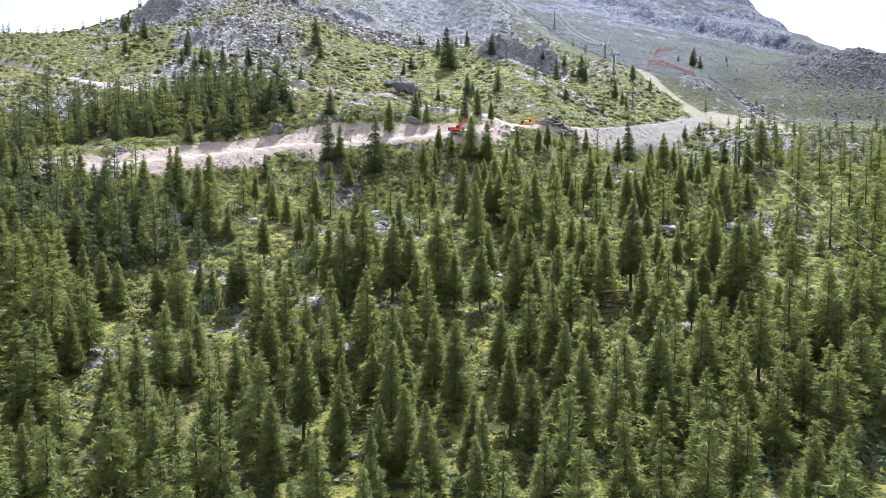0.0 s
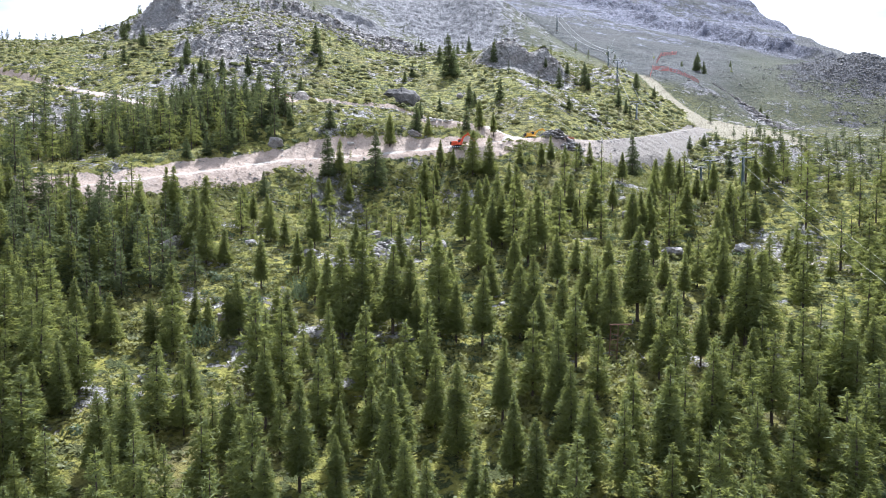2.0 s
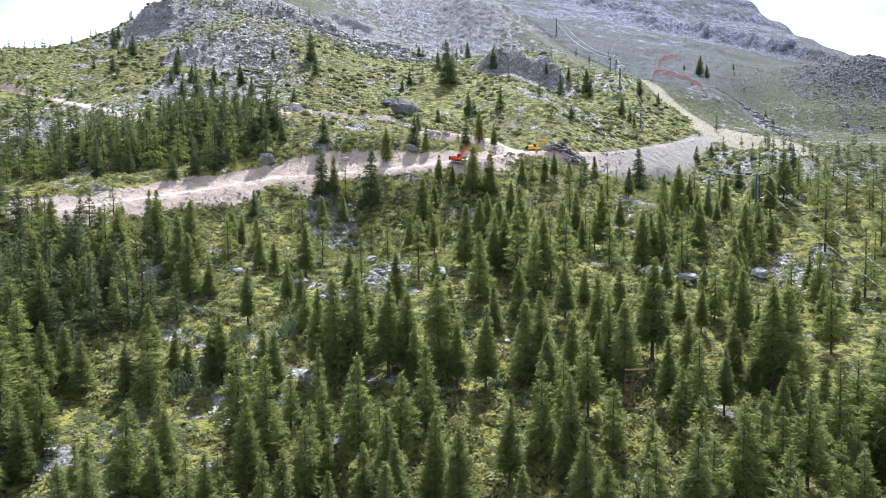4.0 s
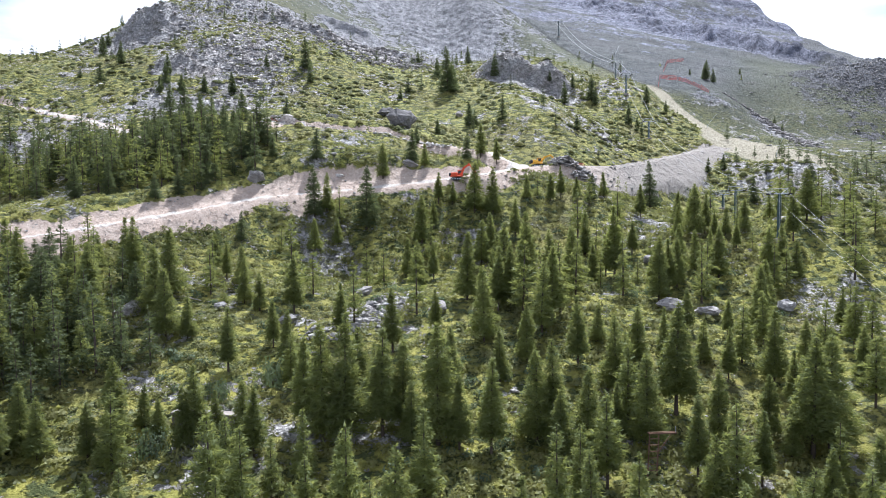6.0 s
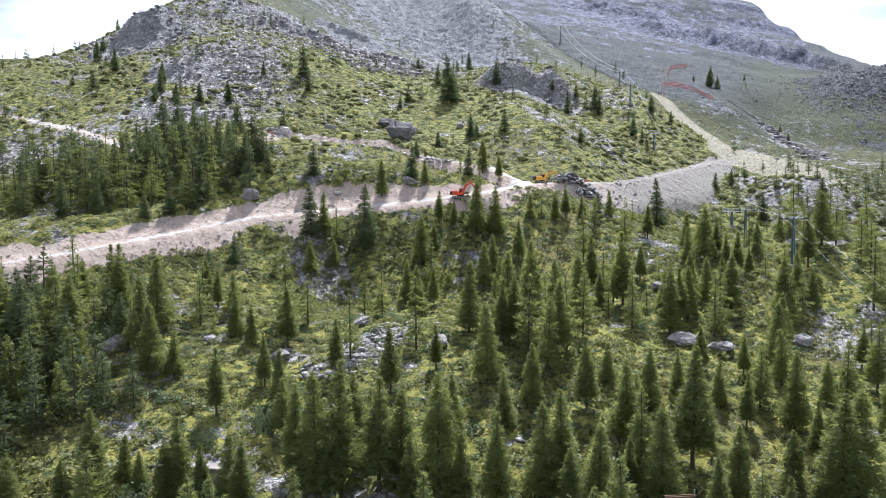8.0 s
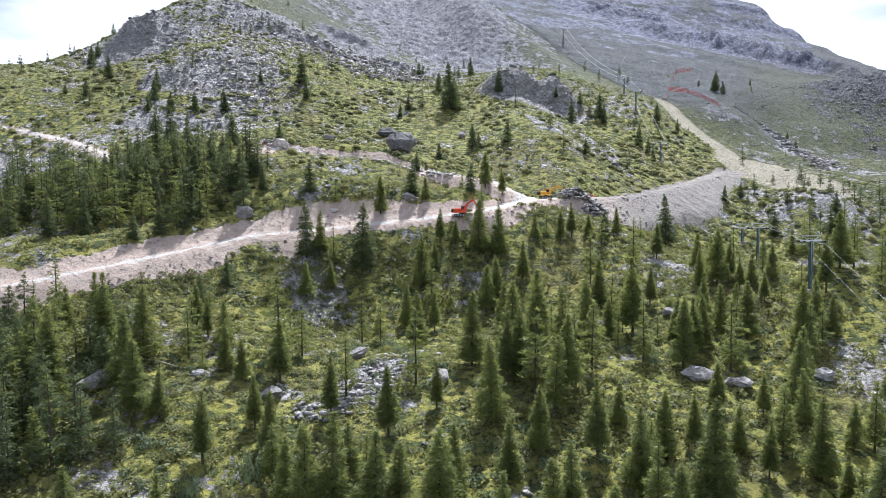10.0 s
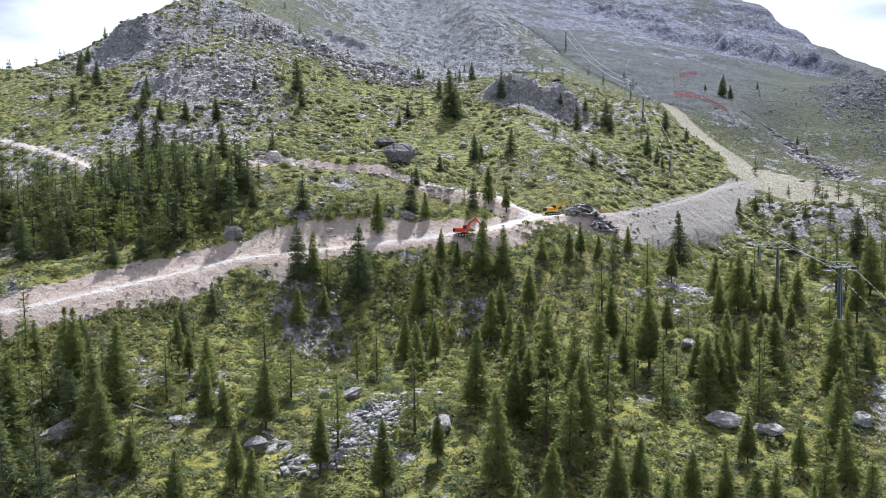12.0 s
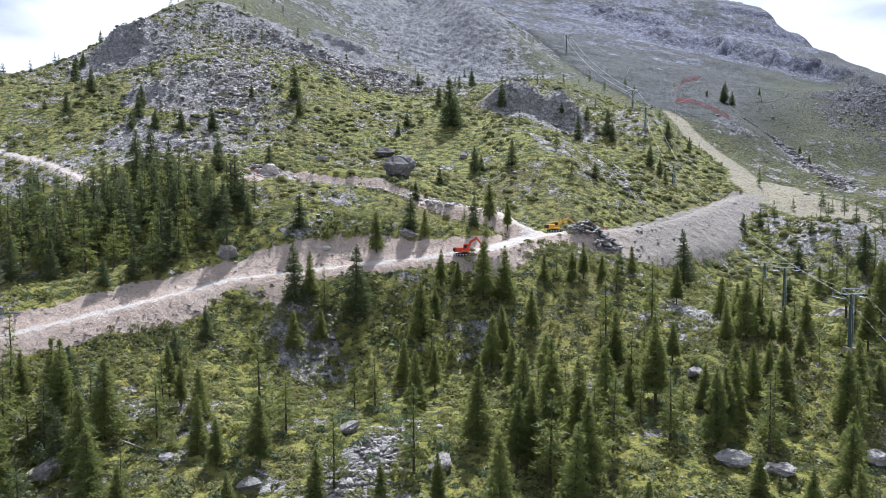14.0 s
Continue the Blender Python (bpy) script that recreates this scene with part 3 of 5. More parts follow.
# A far peak beyond the valley, blue from haze put into its colour
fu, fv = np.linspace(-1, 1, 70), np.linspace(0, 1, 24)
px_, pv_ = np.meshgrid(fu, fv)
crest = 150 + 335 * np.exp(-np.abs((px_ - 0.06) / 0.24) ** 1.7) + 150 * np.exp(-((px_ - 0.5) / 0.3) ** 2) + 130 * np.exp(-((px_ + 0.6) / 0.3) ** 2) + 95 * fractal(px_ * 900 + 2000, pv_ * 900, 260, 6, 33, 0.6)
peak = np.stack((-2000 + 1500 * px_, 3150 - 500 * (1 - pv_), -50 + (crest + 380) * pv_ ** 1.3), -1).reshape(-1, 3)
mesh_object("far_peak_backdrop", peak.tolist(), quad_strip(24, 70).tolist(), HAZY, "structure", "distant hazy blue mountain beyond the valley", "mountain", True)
mesh_object("valley_floor", ring, [list(range(48))], FAR, "structure", "wide valley floor far below the slope", "ground")

# ---- mesh helpers ----
def fast_mesh(name, verts, faces, materials, slots=None, smooth_faces=False):
    """A mesh from arrays; all faces have the same number of corners."""
    data = bpy.data.meshes.new(name)
    count, corners = faces.shape
    data.vertices.add(len(verts))
    data.vertices.foreach_set("co", np.asarray(verts, np.float32).ravel())
    data.loops.add(count * corners)
    data.loops.foreach_set("vertex_index", np.asarray(faces, np.int32).ravel())
    data.polygons.add(count)
    data.polygons.foreach_set("loop_start", np.arange(0, count * corners, corners, dtype=np.int32))
    if smooth_faces:
        data.polygons.foreach_set("use_smooth", np.ones(count, bool))
    for m in materials:
        data.materials.append(m)
    if slots is not None:
        data.polygons.foreach_set("material_index", np.asarray(slots, np.int32))
    data.update(calc_edges=True)
    return data


def as_tris(shape):
    v, f = shape
    return v, np.concatenate((f[:, (0, 1, 2)], f[:, (0, 2, 3)]))


def strewn(shapes, pick, places, sizes, turns, squash=None):
    """Many copies of small shapes joined into one pair of arrays."""
    verts, faces, start = [], [], 0
    for k, (v, f) in enumerate(shapes):
        chosen = np.nonzero(pick == k)[0]
        if not len(chosen):
            continue
        c, s = np.cos(turns[chosen])[:, None], np.sin(turns[chosen])[:, None]
        scaled = v[None] * sizes[chosen][:, None, :] if sizes.ndim == 2 else v[None] * sizes[chosen][:, None, None]
        x = scaled[:, :, 0] * c - scaled[:, :, 1] * s
        y = scaled[:, :, 0] * s + scaled[:, :, 1] * c
        out = np.stack((x, y, scaled[:, :, 2]), -1) + places[chosen][:, None, :]
        verts.append(out.reshape(-1, 3))
        faces.append((f[None] + (start + np.arange(len(chosen)) * len(v))[:, None, None]).reshape(-1, f.shape[1]))
        start += len(chosen) * len(v)
    return np.concatenate(verts), np.concatenate(faces)


def part_of(parent, name, data, label=""):
    ob = new(name, data)
    ob.parent = parent
    return tagged(ob, label)


def from_bm(name, bm, material, smooth_faces=False):
    data = bpy.data.meshes.new(name)
    bm.to_mesh(data)
    bm.free()
    data.materials.append(material)
    if smooth_faces:
        data.polygons.foreach_set("use_smooth", [True] * len(data.polygons))
    return data


def box(bm, size, at, turn=(0, 0, 0), bevel=0.0):
    made = bmesh.ops.create_cube(bm, size=1.0, matrix=pose(*at, *turn) @ Matrix.Diagonal((*size, 1)))
    if bevel:
        edges = list({e for v in made["verts"] for e in v.link_edges})
        bmesh.ops.bevel(bm, geom=edges, offset=bevel, segments=1, affect="EDGES")


def bar(bm, a, b, thick, sides=8, thin=None):
    """A round bar from a to b."""
    a, b = Vector(a), Vector(b)
    way = b - a
    m = Matrix.Translation((a + b) / 2) @ way.to_track_quat("Z", "Y").to_matrix().to_4x4()
    bmesh.ops.create_cone(bm, cap_ends=True, segments=sides, radius1=thick, radius2=thick if thin is None else thin, depth=way.length, matrix=m)


def levels(x, y):
    return land(np.asarray(x, float), np.asarray(y, float))[0]


# ---- trees ----
def larch_shape(seed, tall, cards, reach=0.19, bare=0.12, size=1.0):
    """Trunk and crown arrays of one larch: drooping branches in rough whorls, each hung with small tufts."""
    rng = np.random.default_rng(seed)
    rings, sides = 6, 6
    lean = rng.normal(0, 0.012, 2) * tall
    tv, tf = [], []
    for h in np.linspace(0, 0.97, rings):
        r = tall * (0.0150 * (1 - h) + 0.0018)
        for k in range(sides):
            a = 2 * math.pi * k / sides
            tv.append((r * math.cos(a) + lean[0] * h * h, r * math.sin(a) + lean[1] * h * h, h * tall - (0.8 if h == 0 else 0)))
    for i in range(rings - 1):
        for k in range(sides):
            tf.append((i * sides + k, i * sides + (k + 1) % sides, (i + 1) * sides + (k + 1) % sides, (i + 1) * sides + k))
    n = max(56, cards // 20)
    s = bare + (1 - bare) * np.sort(rng.random(n) ** 1.1)
    s[-3:] = (0.95, 0.972, 0.988)
    az = np.arange(n) * 2.399 + rng.normal(0, 0.5, n)
    uneven = 0.58 + 0.58 * rng.random(n) + 0.12 * np.sin(3 * az + seed) + 0.10 * np.sin(9 * s + seed)
    length = tall * reach * 1.12 * np.clip((1 - s) ** 0.9, 0, 1) * uneven * smooth(bare - 0.12, bare + 0.12, s) + 0.010 * tall
    rise = np.where(s > 0.75, 0.55, np.where(s > 0.45, 0.12, -0.18)) + rng.normal(0, 0.13, n)
    per = np.maximum(3, np.round(cards * length / length.sum()).astype(int))
    bi = np.repeat(np.arange(n), per)
    f = rng.random(len(bi)) ** 0.62
    along = f * length[bi]
    side = rng.normal(0, 1, len(bi)) * (0.10 + 0.16 * (1 - np.abs(2 * f - 1))) * length[bi] * 1.3
    ca, sa, hz = np.cos(az[bi]), np.sin(az[bi]), s[bi]
    c = np.stack((ca * along - sa * side + lean[0] * hz**2, sa * along + ca * side + lean[1] * hz**2,
                  hz * tall + rise[bi] * along - 0.2 * along * f + rng.normal(0, 0.008, len(bi)) * tall), -1)
    big = size * tall * (0.013 + 0.015 * rng.random(len(bi))) * (0.7 + 0.45 * (1 - hz))
    yaw, tilt = az[bi] + rng.normal(0, 0.8, len(bi)), rng.normal(0.05, 0.5, len(bi))
    d = np.stack((np.cos(yaw) * np.cos(tilt), np.sin(yaw) * np.cos(tilt), np.sin(tilt)), -1)
    w = np.cross(d, rng.normal(0, 1, (len(bi), 3)))
    w /= np.linalg.norm(w, axis=1)[:, None] + 1e-9
    b = big[:, None]
    verts = np.stack((c - d * b * 0.6 + w * b * 0.22, c + d * b * 1.55, c - d * b * 0.6 - w * b * 0.22), 1).reshape(-1, 3)
    # Bare boughs that carry the tufts
    bv, bf = [], []
    for k in range(0, n, 4):
        x0, y0, z0 = lean[0] * s[k] ** 2, lean[1] * s[k] ** 2, s[k] * tall
        x1, y1 = x0 + math.cos(az[k]) * length[k] * 0.8, y0 + math.sin(az[k]) * length[k] * 0.8
        z1, r = z0 + rise[k] * length[k] * 0.8 - 0.13 * length[k], 0.0028 * tall
        i = len(tv) + len(bv)
        bv += [(x0, y0, z0 - r), (x0, y0, z0 + r), (x1, y1, z1 + r * 0.4), (x1, y1, z1 - r * 0.4)]
        bf.append((i, i + 1, i + 2, i + 3))
    return (np.array(tv + bv), np.array(tf + bf)), (verts, np.arange(len(verts)).reshape(-1, 3))


def larch_thing(seed, cards, label, reach, material, size=1.0, bare=0.12):
    trunk, crown = larch_shape(seed, 12.0, cards, reach, bare, size)
    ob = tagged(new("larch_tree"), label, "tree", "larches on the slope")
    part_of(ob, "trunk", fast_mesh("trunk", *trunk, [BARK]), "straight brown trunk with bare boughs")
    part_of(ob, "crown", fast_mesh("crown", *crown, [material]), "soft green needle tufts")
    return ob


# Larches that stand out: x, y and height.
HILL_LARCHES = ((-112.6, 276.8, 9.1), (-112.2, 270.1, 6.5), (-103.7, 270.8, 7.8), (-94.9, 271.5, 8.5), (-85.3, 275.2, 9.1), (-138.9, 293.3, 9.8), (-142.3, 282.1, 7.2), (-176.3, 347.6, 7.8), (-175.1, 351.3, 7.8), (-76.8, 295.7, 6.5), (9.8, 255.1, 9.1), (22.2, 255.9, 9.1), (169, 427, 10.5), (171.5, 430, 13), (174.5, 426.5, 9), (163, 436, 4.2), (187, 366.5, 4.5), (191, 382, 5), (199, 440, 4), (150, 455, 3.6), (205, 455, 4.4), (170, 345, 2.6), (-114.9, 284.0, 8.9), (-162.0, 322.4, 10.5), (-139.2, 294.0, 5.7), (-152.3, 285.1, 4.2), (-112.8, 272.8, 5.3), (-104.7, 271.8, 6.0), (-95.8, 273.8, 5.6), (-84.7, 275.4, 7.0), (-60.7, 300.9, 14.6), (-56.8, 291.2, 8.7), (2.2, 296.8, 20.4), (-2.5, 320.6, 9), (4.3, 300.4, 12.9), (14.8, 384.3, 10.2), (24.1, 312.6, 11.0), (-13.9, 379.3, 7.7), (-15.4, 299.8, 6.7), (-18.3, 292.5, 5.5), (-1.9, 240.8, 5.4), (-31.9, 278.9, 3.3), (12.1, 256.1, 5.8), (49.5, 311.3, 5.2), (54.4, 300.7, 10.2), (60.1, 311.4, 6.4), (66.6, 302.0, 11.4), (67.6, 298.1, 7.9), (49.2, 251.1, 5.7), (76.7, 280.0, 8.4), (78.5, 274.7, 6.2), (78.4, 268.3, 5.2), (91.0, 301.4, 8.1), (98.8, 299.1, 5.7))
BENCH_LARCHES = ((-35.3, 195.8, 8.9), (-28.6, 195.9, 5.5), (-16.7, 194, 10.1), (-8.8, 198.8, 9.1), (-8.5, 221.9, 6.0), (-5.1, 197.6, 6.6), (6.9, 201.5, 8.1), (11.6, 212.8, 10.1), (16.1, 208.6, 8.2), (4.8, 206.1, 4.5), (9.9, 200.5, 5.6), (-31.6, 195.8, 4.4), (-47.6, 195.8, 6.5), (-89.7, 227.3, 15.6), (-81.8, 220.5, 16.8), (-63.2, 200.9, 11.8), (-66.1, 227.8, 10.7), (-52.4, 231.5, 7.9), (-53.5, 195.1, 11.3), (-64.5, 214.2, 10.8), (-77.7, 222.1, 12.2), (-95.6, 215.3, 11.9), (-97.6, 211.9, 11.6), (-100.7, 210.7, 11.5), (-112.0, 216.9, 12.0), (-88.9, 214.3, 13.7), (-77.1, 196.2, 11.4), (-83.6, 198.2, 10.8), (-65.2, 195.6, 11.4), (-56.5, 212.9, 10.0))
TRACK_LARCHES = ((-33.2, 181.2, 13.6), (-30.3, 182.9, 10.2), (-19.8, 180.7, 16.1), (-1.3, 186.1, 8.3), (2.5, 185.3, 6.4), (8.1, 183.4, 13.2), (12.9, 183.2, 12.2), (-5.5, 177.8, 12.2), (-2.5, 180.7, 7.7), (18, 177.2, 9.9), (-31.7, 173.5, 8.3), (-26.5, 176.6, 6.9), (-48.5, 170.1, 7.1), (-59.9, 165.5, 4.1), (-49.4, 162.3, 5.6), (22.3, 187.1, 6.5), (25.3, 188.3, 6.1), (28.7, 187.5, 7.4), (31.7, 189, 8.6), (35.8, 188.7, 6.5), (44.7, 195.1, 7), (40.5, 191.3, 7.4), (52.6, 200.5, 5.8), (60.7, 204.1, 14), (52.1, 185.9, 9), (-93.4, 178.7, 10.9), (-84.6, 178.3, 9.7), (-69.9, 172.1, 6.3), (-65.9, 175.8, 6.5), (-57.6, 183.1, 5.6))
EAST_LARCHES = ((60.4, 182.1, 9), (56.2, 170.2, 8.3), (60, 169.7, 12.8), (63.1, 171.1, 9.5), (62.2, 178.1, 8.8), (66.9, 168.5, 7), (87.6, 204.1, 6.5), (71.5, 168.9, 8.2), (63.6, 166.8, 6.9), (50, 152.8, 11.9), (54.2, 154.8, 9.3), (59.3, 159.5, 6.5), (58.1, 152, 11.1), (66.1, 161.2, 6.6), (69.6, 161.1, 5.6), (75.6, 164.6, 5.7), (72.9, 154.6, 9.3), (66.6, 148.2, 12.6), (79.5, 162.3, 12), (115.3, 216.6, 12.8), (85.5, 167.5, 12.5), (74, 151.2, 8.1), (99, 241.8, 5.7), (92.3, 238.9, 5.3), (99.4, 220.9, 8), (98.9, 209.8, 7.5))
MIDDLE_LARCHES = ((33.7, 168.8, 11), (39.9, 170.4, 6), (36.7, 154.1, 16.3), (44.1, 166.4, 8), (47.7, 164.4, 5.7), (44.7, 152.9, 8.2), (42, 142, 12.8), (45.1, 145.1, 11.3), (47.9, 148.2, 10.7), (26.7, 149.4, 13.1), (21, 143.7, 13), (32, 154.3, 8.3), (41.3, 153.2, 5.6), (59.5, 136, 11.2), (9.1, 171.1, 10.7), (11.7, 174.4, 9.7), (17.7, 156.5, 13.6), (16, 140.5, 17), (12.1, 161.3, 11), (4.5, 140.6, 13.5), (11.7, 142.1, 14.6), (12.4, 136.4, 12.1), (10, 134.8, 11.9), (-2.4, 165.7, 9.1), (-8.6, 168.1, 9.3), (-5.7, 158.9, 10.8), (1.1, 173.4, 5.9))
WEST_LARCHES = ((-60.2, 141.3, 14.4), (-61.7, 146.5, 10.5), (-52.6, 139.6, 13.3), (-70.7, 147.9, 7.8), (-51.7, 162.8, 6.7), (-45.1, 149.6, 7.9), (-48.5, 152.9, 9.2), (-41, 147.3, 8.7), (-37.9, 138.2, 8.8), (-34.3, 135.9, 7.3), (-41.8, 138.4, 5), (-28, 136.4, 11.2), (-51.8, 132, 13.1), (-55.9, 133.5, 9.2), (-45.9, 131.2, 5.8), (-39.4, 171.8, 5.8), (-14.9, 169.2, 4.6))
LOWER_WEST_LARCHES = ((-47.4, 125.9, 12.2), (-60.8, 126.8, 14.1), (-69.3, 127.1, 15.1), (-34.2, 118.2, 10.5), (-28.9, 125.1, 8.5), (-25.6, 121.2, 9), (-43.7, 125.8, 7.6), (-44, 102.6, 12.4), (-33.7, 103.7, 11.1), (-25.4, 102.2, 9.7), (-41.9, 106.3, 6.2), (-52.5, 99.5, 8.3), (-46.5, 100.3, 7.4))
LOWER_MIDDLE_LARCHES = ((-17.8, 127.1, 9.6), (-19.8, 107.3, 13.9), (-16.9, 105.8, 16.6), (-13.8, 105.5, 18), (-12.7, 110.7, 12.8), (-8.6, 105.3, 15), (-8.6, 123.3, 11), (-5.8, 106.8, 12.3), (-4.5, 103.2, 8.9), (-0.9, 103.3, 16.8), (-1.5, 129.2, 7.8), (1, 110.2, 12), (6.7, 125, 13), (8.5, 115.3, 8.5), (13.2, 119.6, 9.7), (21.2, 118.7, 11.4), (19.2, 131, 13.7), (12.5, 104.1, 12.6), (15.1, 106.2, 13), (14.9, 100, 9.5), (6.1, 101.8, 13), (1.9, 101.9, 10.2))
LOWER_EAST_LARCHES = ((26, 125.5, 6.7), (25.8, 113.7, 11.6), (31, 119.8, 9.8), (35.7, 120.9, 9), (32.9, 108.2, 16.3), (26.9, 102.6, 12.4), (41.6, 120.3, 7.2), (36.2, 102.1, 10.2), (43.5, 115.2, 8.5), (49.5, 128.7, 6.9), (56.4, 131.2, 11.9), (50.5, 115.2, 11.8), (43, 102.3, 8.8), (49.6, 108.1, 8.6), (46.9, 98.9, 15.8), (49.7, 100, 14.8), (44.3, 99, 6.2), (58.4, 120.7, 7.2), (71.6, 132.4, 8.1), (42.6, 129.3, 7.8), (18.7, 101.1, 11.5), (23.5, 104.5, 7.6), (63.2, 113.9, 9.2))
FRONT_LARCHES = ((-35.8, 71.3, 13.1), (-56.4, 96.8, 11.5), (-55.5, 100.8, 9.2), (-50.5, 83.5, 10.2), (-40.4, 89.3, 7.4), (-23.5, 83.1, 12.4), (-16.5, 72.2, 13.2), (-6.1, 71.2, 12.4), (-1.2, 82.8, 10.6), (1.6, 77.5, 12), (7.7, 83.5, 11.4), (8.1, 73.3, 10.9), (10.4, 70.9, 9.7), (15.3, 84.3, 13), (16.5, 72.9, 11.3), (25.5, 72.5, 13.9), (43, 88.8, 8.8), (48.8, 89.2, 9.6), (58.5, 93.5, 10.9), (56.4, 84, 12.1), (-25.4, 75.3, 10.9), (-51.6, 79.4, 9.3), (-33.9, 84.8, 9.2), (-41, 75.5, 9.6), (-12.2, 93.1, 10.1), (38.1, 94.3, 9.3), (31.3, 96.5, 10.4))
SHELTER_LARCHES = ((-35.2, 103, 8.8), (-30.8, 103.6, 8.2), (-38.8, 103.8, 6.4), (-27.6, 104.5, 9))
WEST_EDGE_LARCHES = ((-90.6, 143.6, 12.3), (-78.7, 135.4, 14.9), (-88.0, 145.7, 10.0), (-74.5, 137.8, 14.2), (-61.3, 127.8, 15.4), (-62.4, 143.2, 13.4), (-95.2, 144.4, 10.7), (-100.6, 142.7, 10.5), (-97.5, 139.5, 11.1), (-90.5, 134.1, 13.4), (-74.3, 123.0, 12.4), (-70.1, 137.8, 12.5), (-78.3, 140.2, 10.4), (-97.5, 142.3, 10.3))
MARKED = WEST_EDGE_LARCHES + SHELTER_LARCHES + HILL_LARCHES + BENCH_LARCHES + TRACK_LARCHES + EAST_LARCHES + MIDDLE_LARCHES + WEST_LARCHES + LOWER_WEST_LARCHES + LOWER_MIDDLE_LARCHES + LOWER_EAST_LARCHES + FRONT_LARCHES

rng = np.random.default_rng(7)
SLIM, FULL, YOUNG, DARK = [], [], [], []
for k in range(5):
    SLIM.append(larch_thing(40 + k, 5000, "slender green larch with a narrow airy crown", 0.180 + 0.014 * (k % 3), NEEDLES, 1.15, 0.20))
    FULL.append(larch_thing(60 + k, 6000, "tall full green larch with spreading drooping boughs", 0.200 + 0.016 * (k % 3), NEEDLES, 1.1, 0.13))
for k in range(3):
    YOUNG.append(larch_thing(80 + k, 1700, "small young larch on open turf", 0.20 + 0.02 * k, NEEDLES, 1.15, 0.03))
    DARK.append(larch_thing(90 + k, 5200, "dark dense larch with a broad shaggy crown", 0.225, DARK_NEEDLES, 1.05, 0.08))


def planted(ob, x, y, z, tall, turn):
    made = copy_thing(ob, Matrix.Identity(4))
    made.matrix_basis = Matrix.LocRotScale((x, y, z - 0.1), Euler((0, 0, turn)), Vector((tall / 12.0 * rng.uniform(0.98, 1.2),) * 2 + (tall / 12.0,)))
    return made


marked = np.array(MARKED)
marked_z = levels(marked[:, 0], marked[:, 1])
used = set()
for k, (x, y, tall) in enumerate(MARKED):
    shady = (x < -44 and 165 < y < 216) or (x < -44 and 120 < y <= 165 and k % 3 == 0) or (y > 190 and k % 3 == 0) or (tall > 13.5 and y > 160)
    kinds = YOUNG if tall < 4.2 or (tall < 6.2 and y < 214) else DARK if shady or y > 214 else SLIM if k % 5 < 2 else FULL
    ob = kinds[k % len(kinds)]
    if ob.name in used:
        planted(ob, x, y, marked_z[k], tall, rng.uniform(0, 6.28))
    else:
        used.add(ob.name)
        ob.matrix_basis = Matrix.LocRotScale((x, y, marked_z[k] - 0.1), Euler((0, 0, rng.uniform(0, 6.28))), Vector((tall / 12.0,) * 3))


for k, ob in enumerate(ob for ob in SLIM + FULL + YOUNG + DARK if ob.name not in used):
    x, y = -40.0 + 11 * k, 58.0 + 3 * (k % 3)
    ob.matrix_basis = Matrix.LocRotScale((x, y, level_at(x, y) - 0.1), Euler((0, 0, k)), Vector((0.9,) * 3))


def wooded(x, y):
    """How thickly the other trees stand, 0 to 1."""
    low = smooth(104, 84, y) * (0.72 + 0.7 * fractal(x, y, 22, 2, 90))
    sides = smooth(62, 88, np.abs(x)) * smooth(140, 110, y) * 0.8
    east = smooth(14, 30, x) * smooth(190, 168, y) * (0.24 + 0.26 * fractal(x, y, 24, 2, 91))
    west = smooth(-50, -62, x) * smooth(150, 136, y) * 0.75
    grove = smooth(-50, -60, x) * smooth(174, 182, y + 0.3 * (x + 80)) * smooth(206, 198, y) * 0.85
    hill = 0.035 * smooth(122, 112, x) * smooth(218, 230, y) * smooth(520, 380, y) * (1 + fractal(x, y, 40, 2, 95))
    middle = 0.06 * smooth(200, 190, y)
    ridge = 0.5 * smooth(92, 108, x) * smooth(200, 215, y) * smooth(262, 240, y)
    return np.clip(np.maximum.reduce([low, sides, east, west, grove, hill, middle, ridge]), 0, 1)


cell, spots = 4.6, []
for gy in np.arange(43, 480, cell):
    wide = 14 + 0.755 * gy
    gx = np.arange(-wide, wide, cell)
    spots.append(np.stack((gx + rng.uniform(-0.48, 0.48, len(gx)) * cell, gy + rng.uniform(-0.48, 0.48, len(gx)) * cell, rng.random(len(gx))), -1))
spots = np.concatenate(spots)
z, rock, dirt, wheel, worn = land(spots[:, 0], spots[:, 1])
apart = np.min(np.hypot(spots[:, None, 0] - marked[None, :, 0], spots[:, None, 1] - marked[None, :, 1]), axis=1)
OPEN_PLACES = ((-37, 103, 8, 5), (27, 95, 5, 5), (38, 112, 5, 9), (63, 133, 12, 8), (-14, 140, 9, 8))
chance = wooded(spots[:, 0], spots[:, 1]) * np.where(rock > 0.8, 0.4, 1)
for cx, cy, rx, ry in OPEN_PLACES:
    chance = np.where(((spots[:, 0] - cx) / rx) ** 2 + ((spots[:, 1] - cy) / ry) ** 2 < 1, 0, chance)
keep = (spots[:, 2] < chance) & (dirt < 0.3) & (apart > 3.0)
wood, wood_z = spots[keep], z[keep]
tall = np.clip(rng.normal(10.6, 2.4, len(wood)), 3.5, 15.5)
tall = np.where(wood[:, 1] > 212, np.clip(tall - 5.0, 1.6, 7), tall)
near_first = np.argsort(np.hypot(wood[:, 0] * 0.8, wood[:, 1] - 72))
own = set(near_first[: 300 - len(MARKED)].tolist())
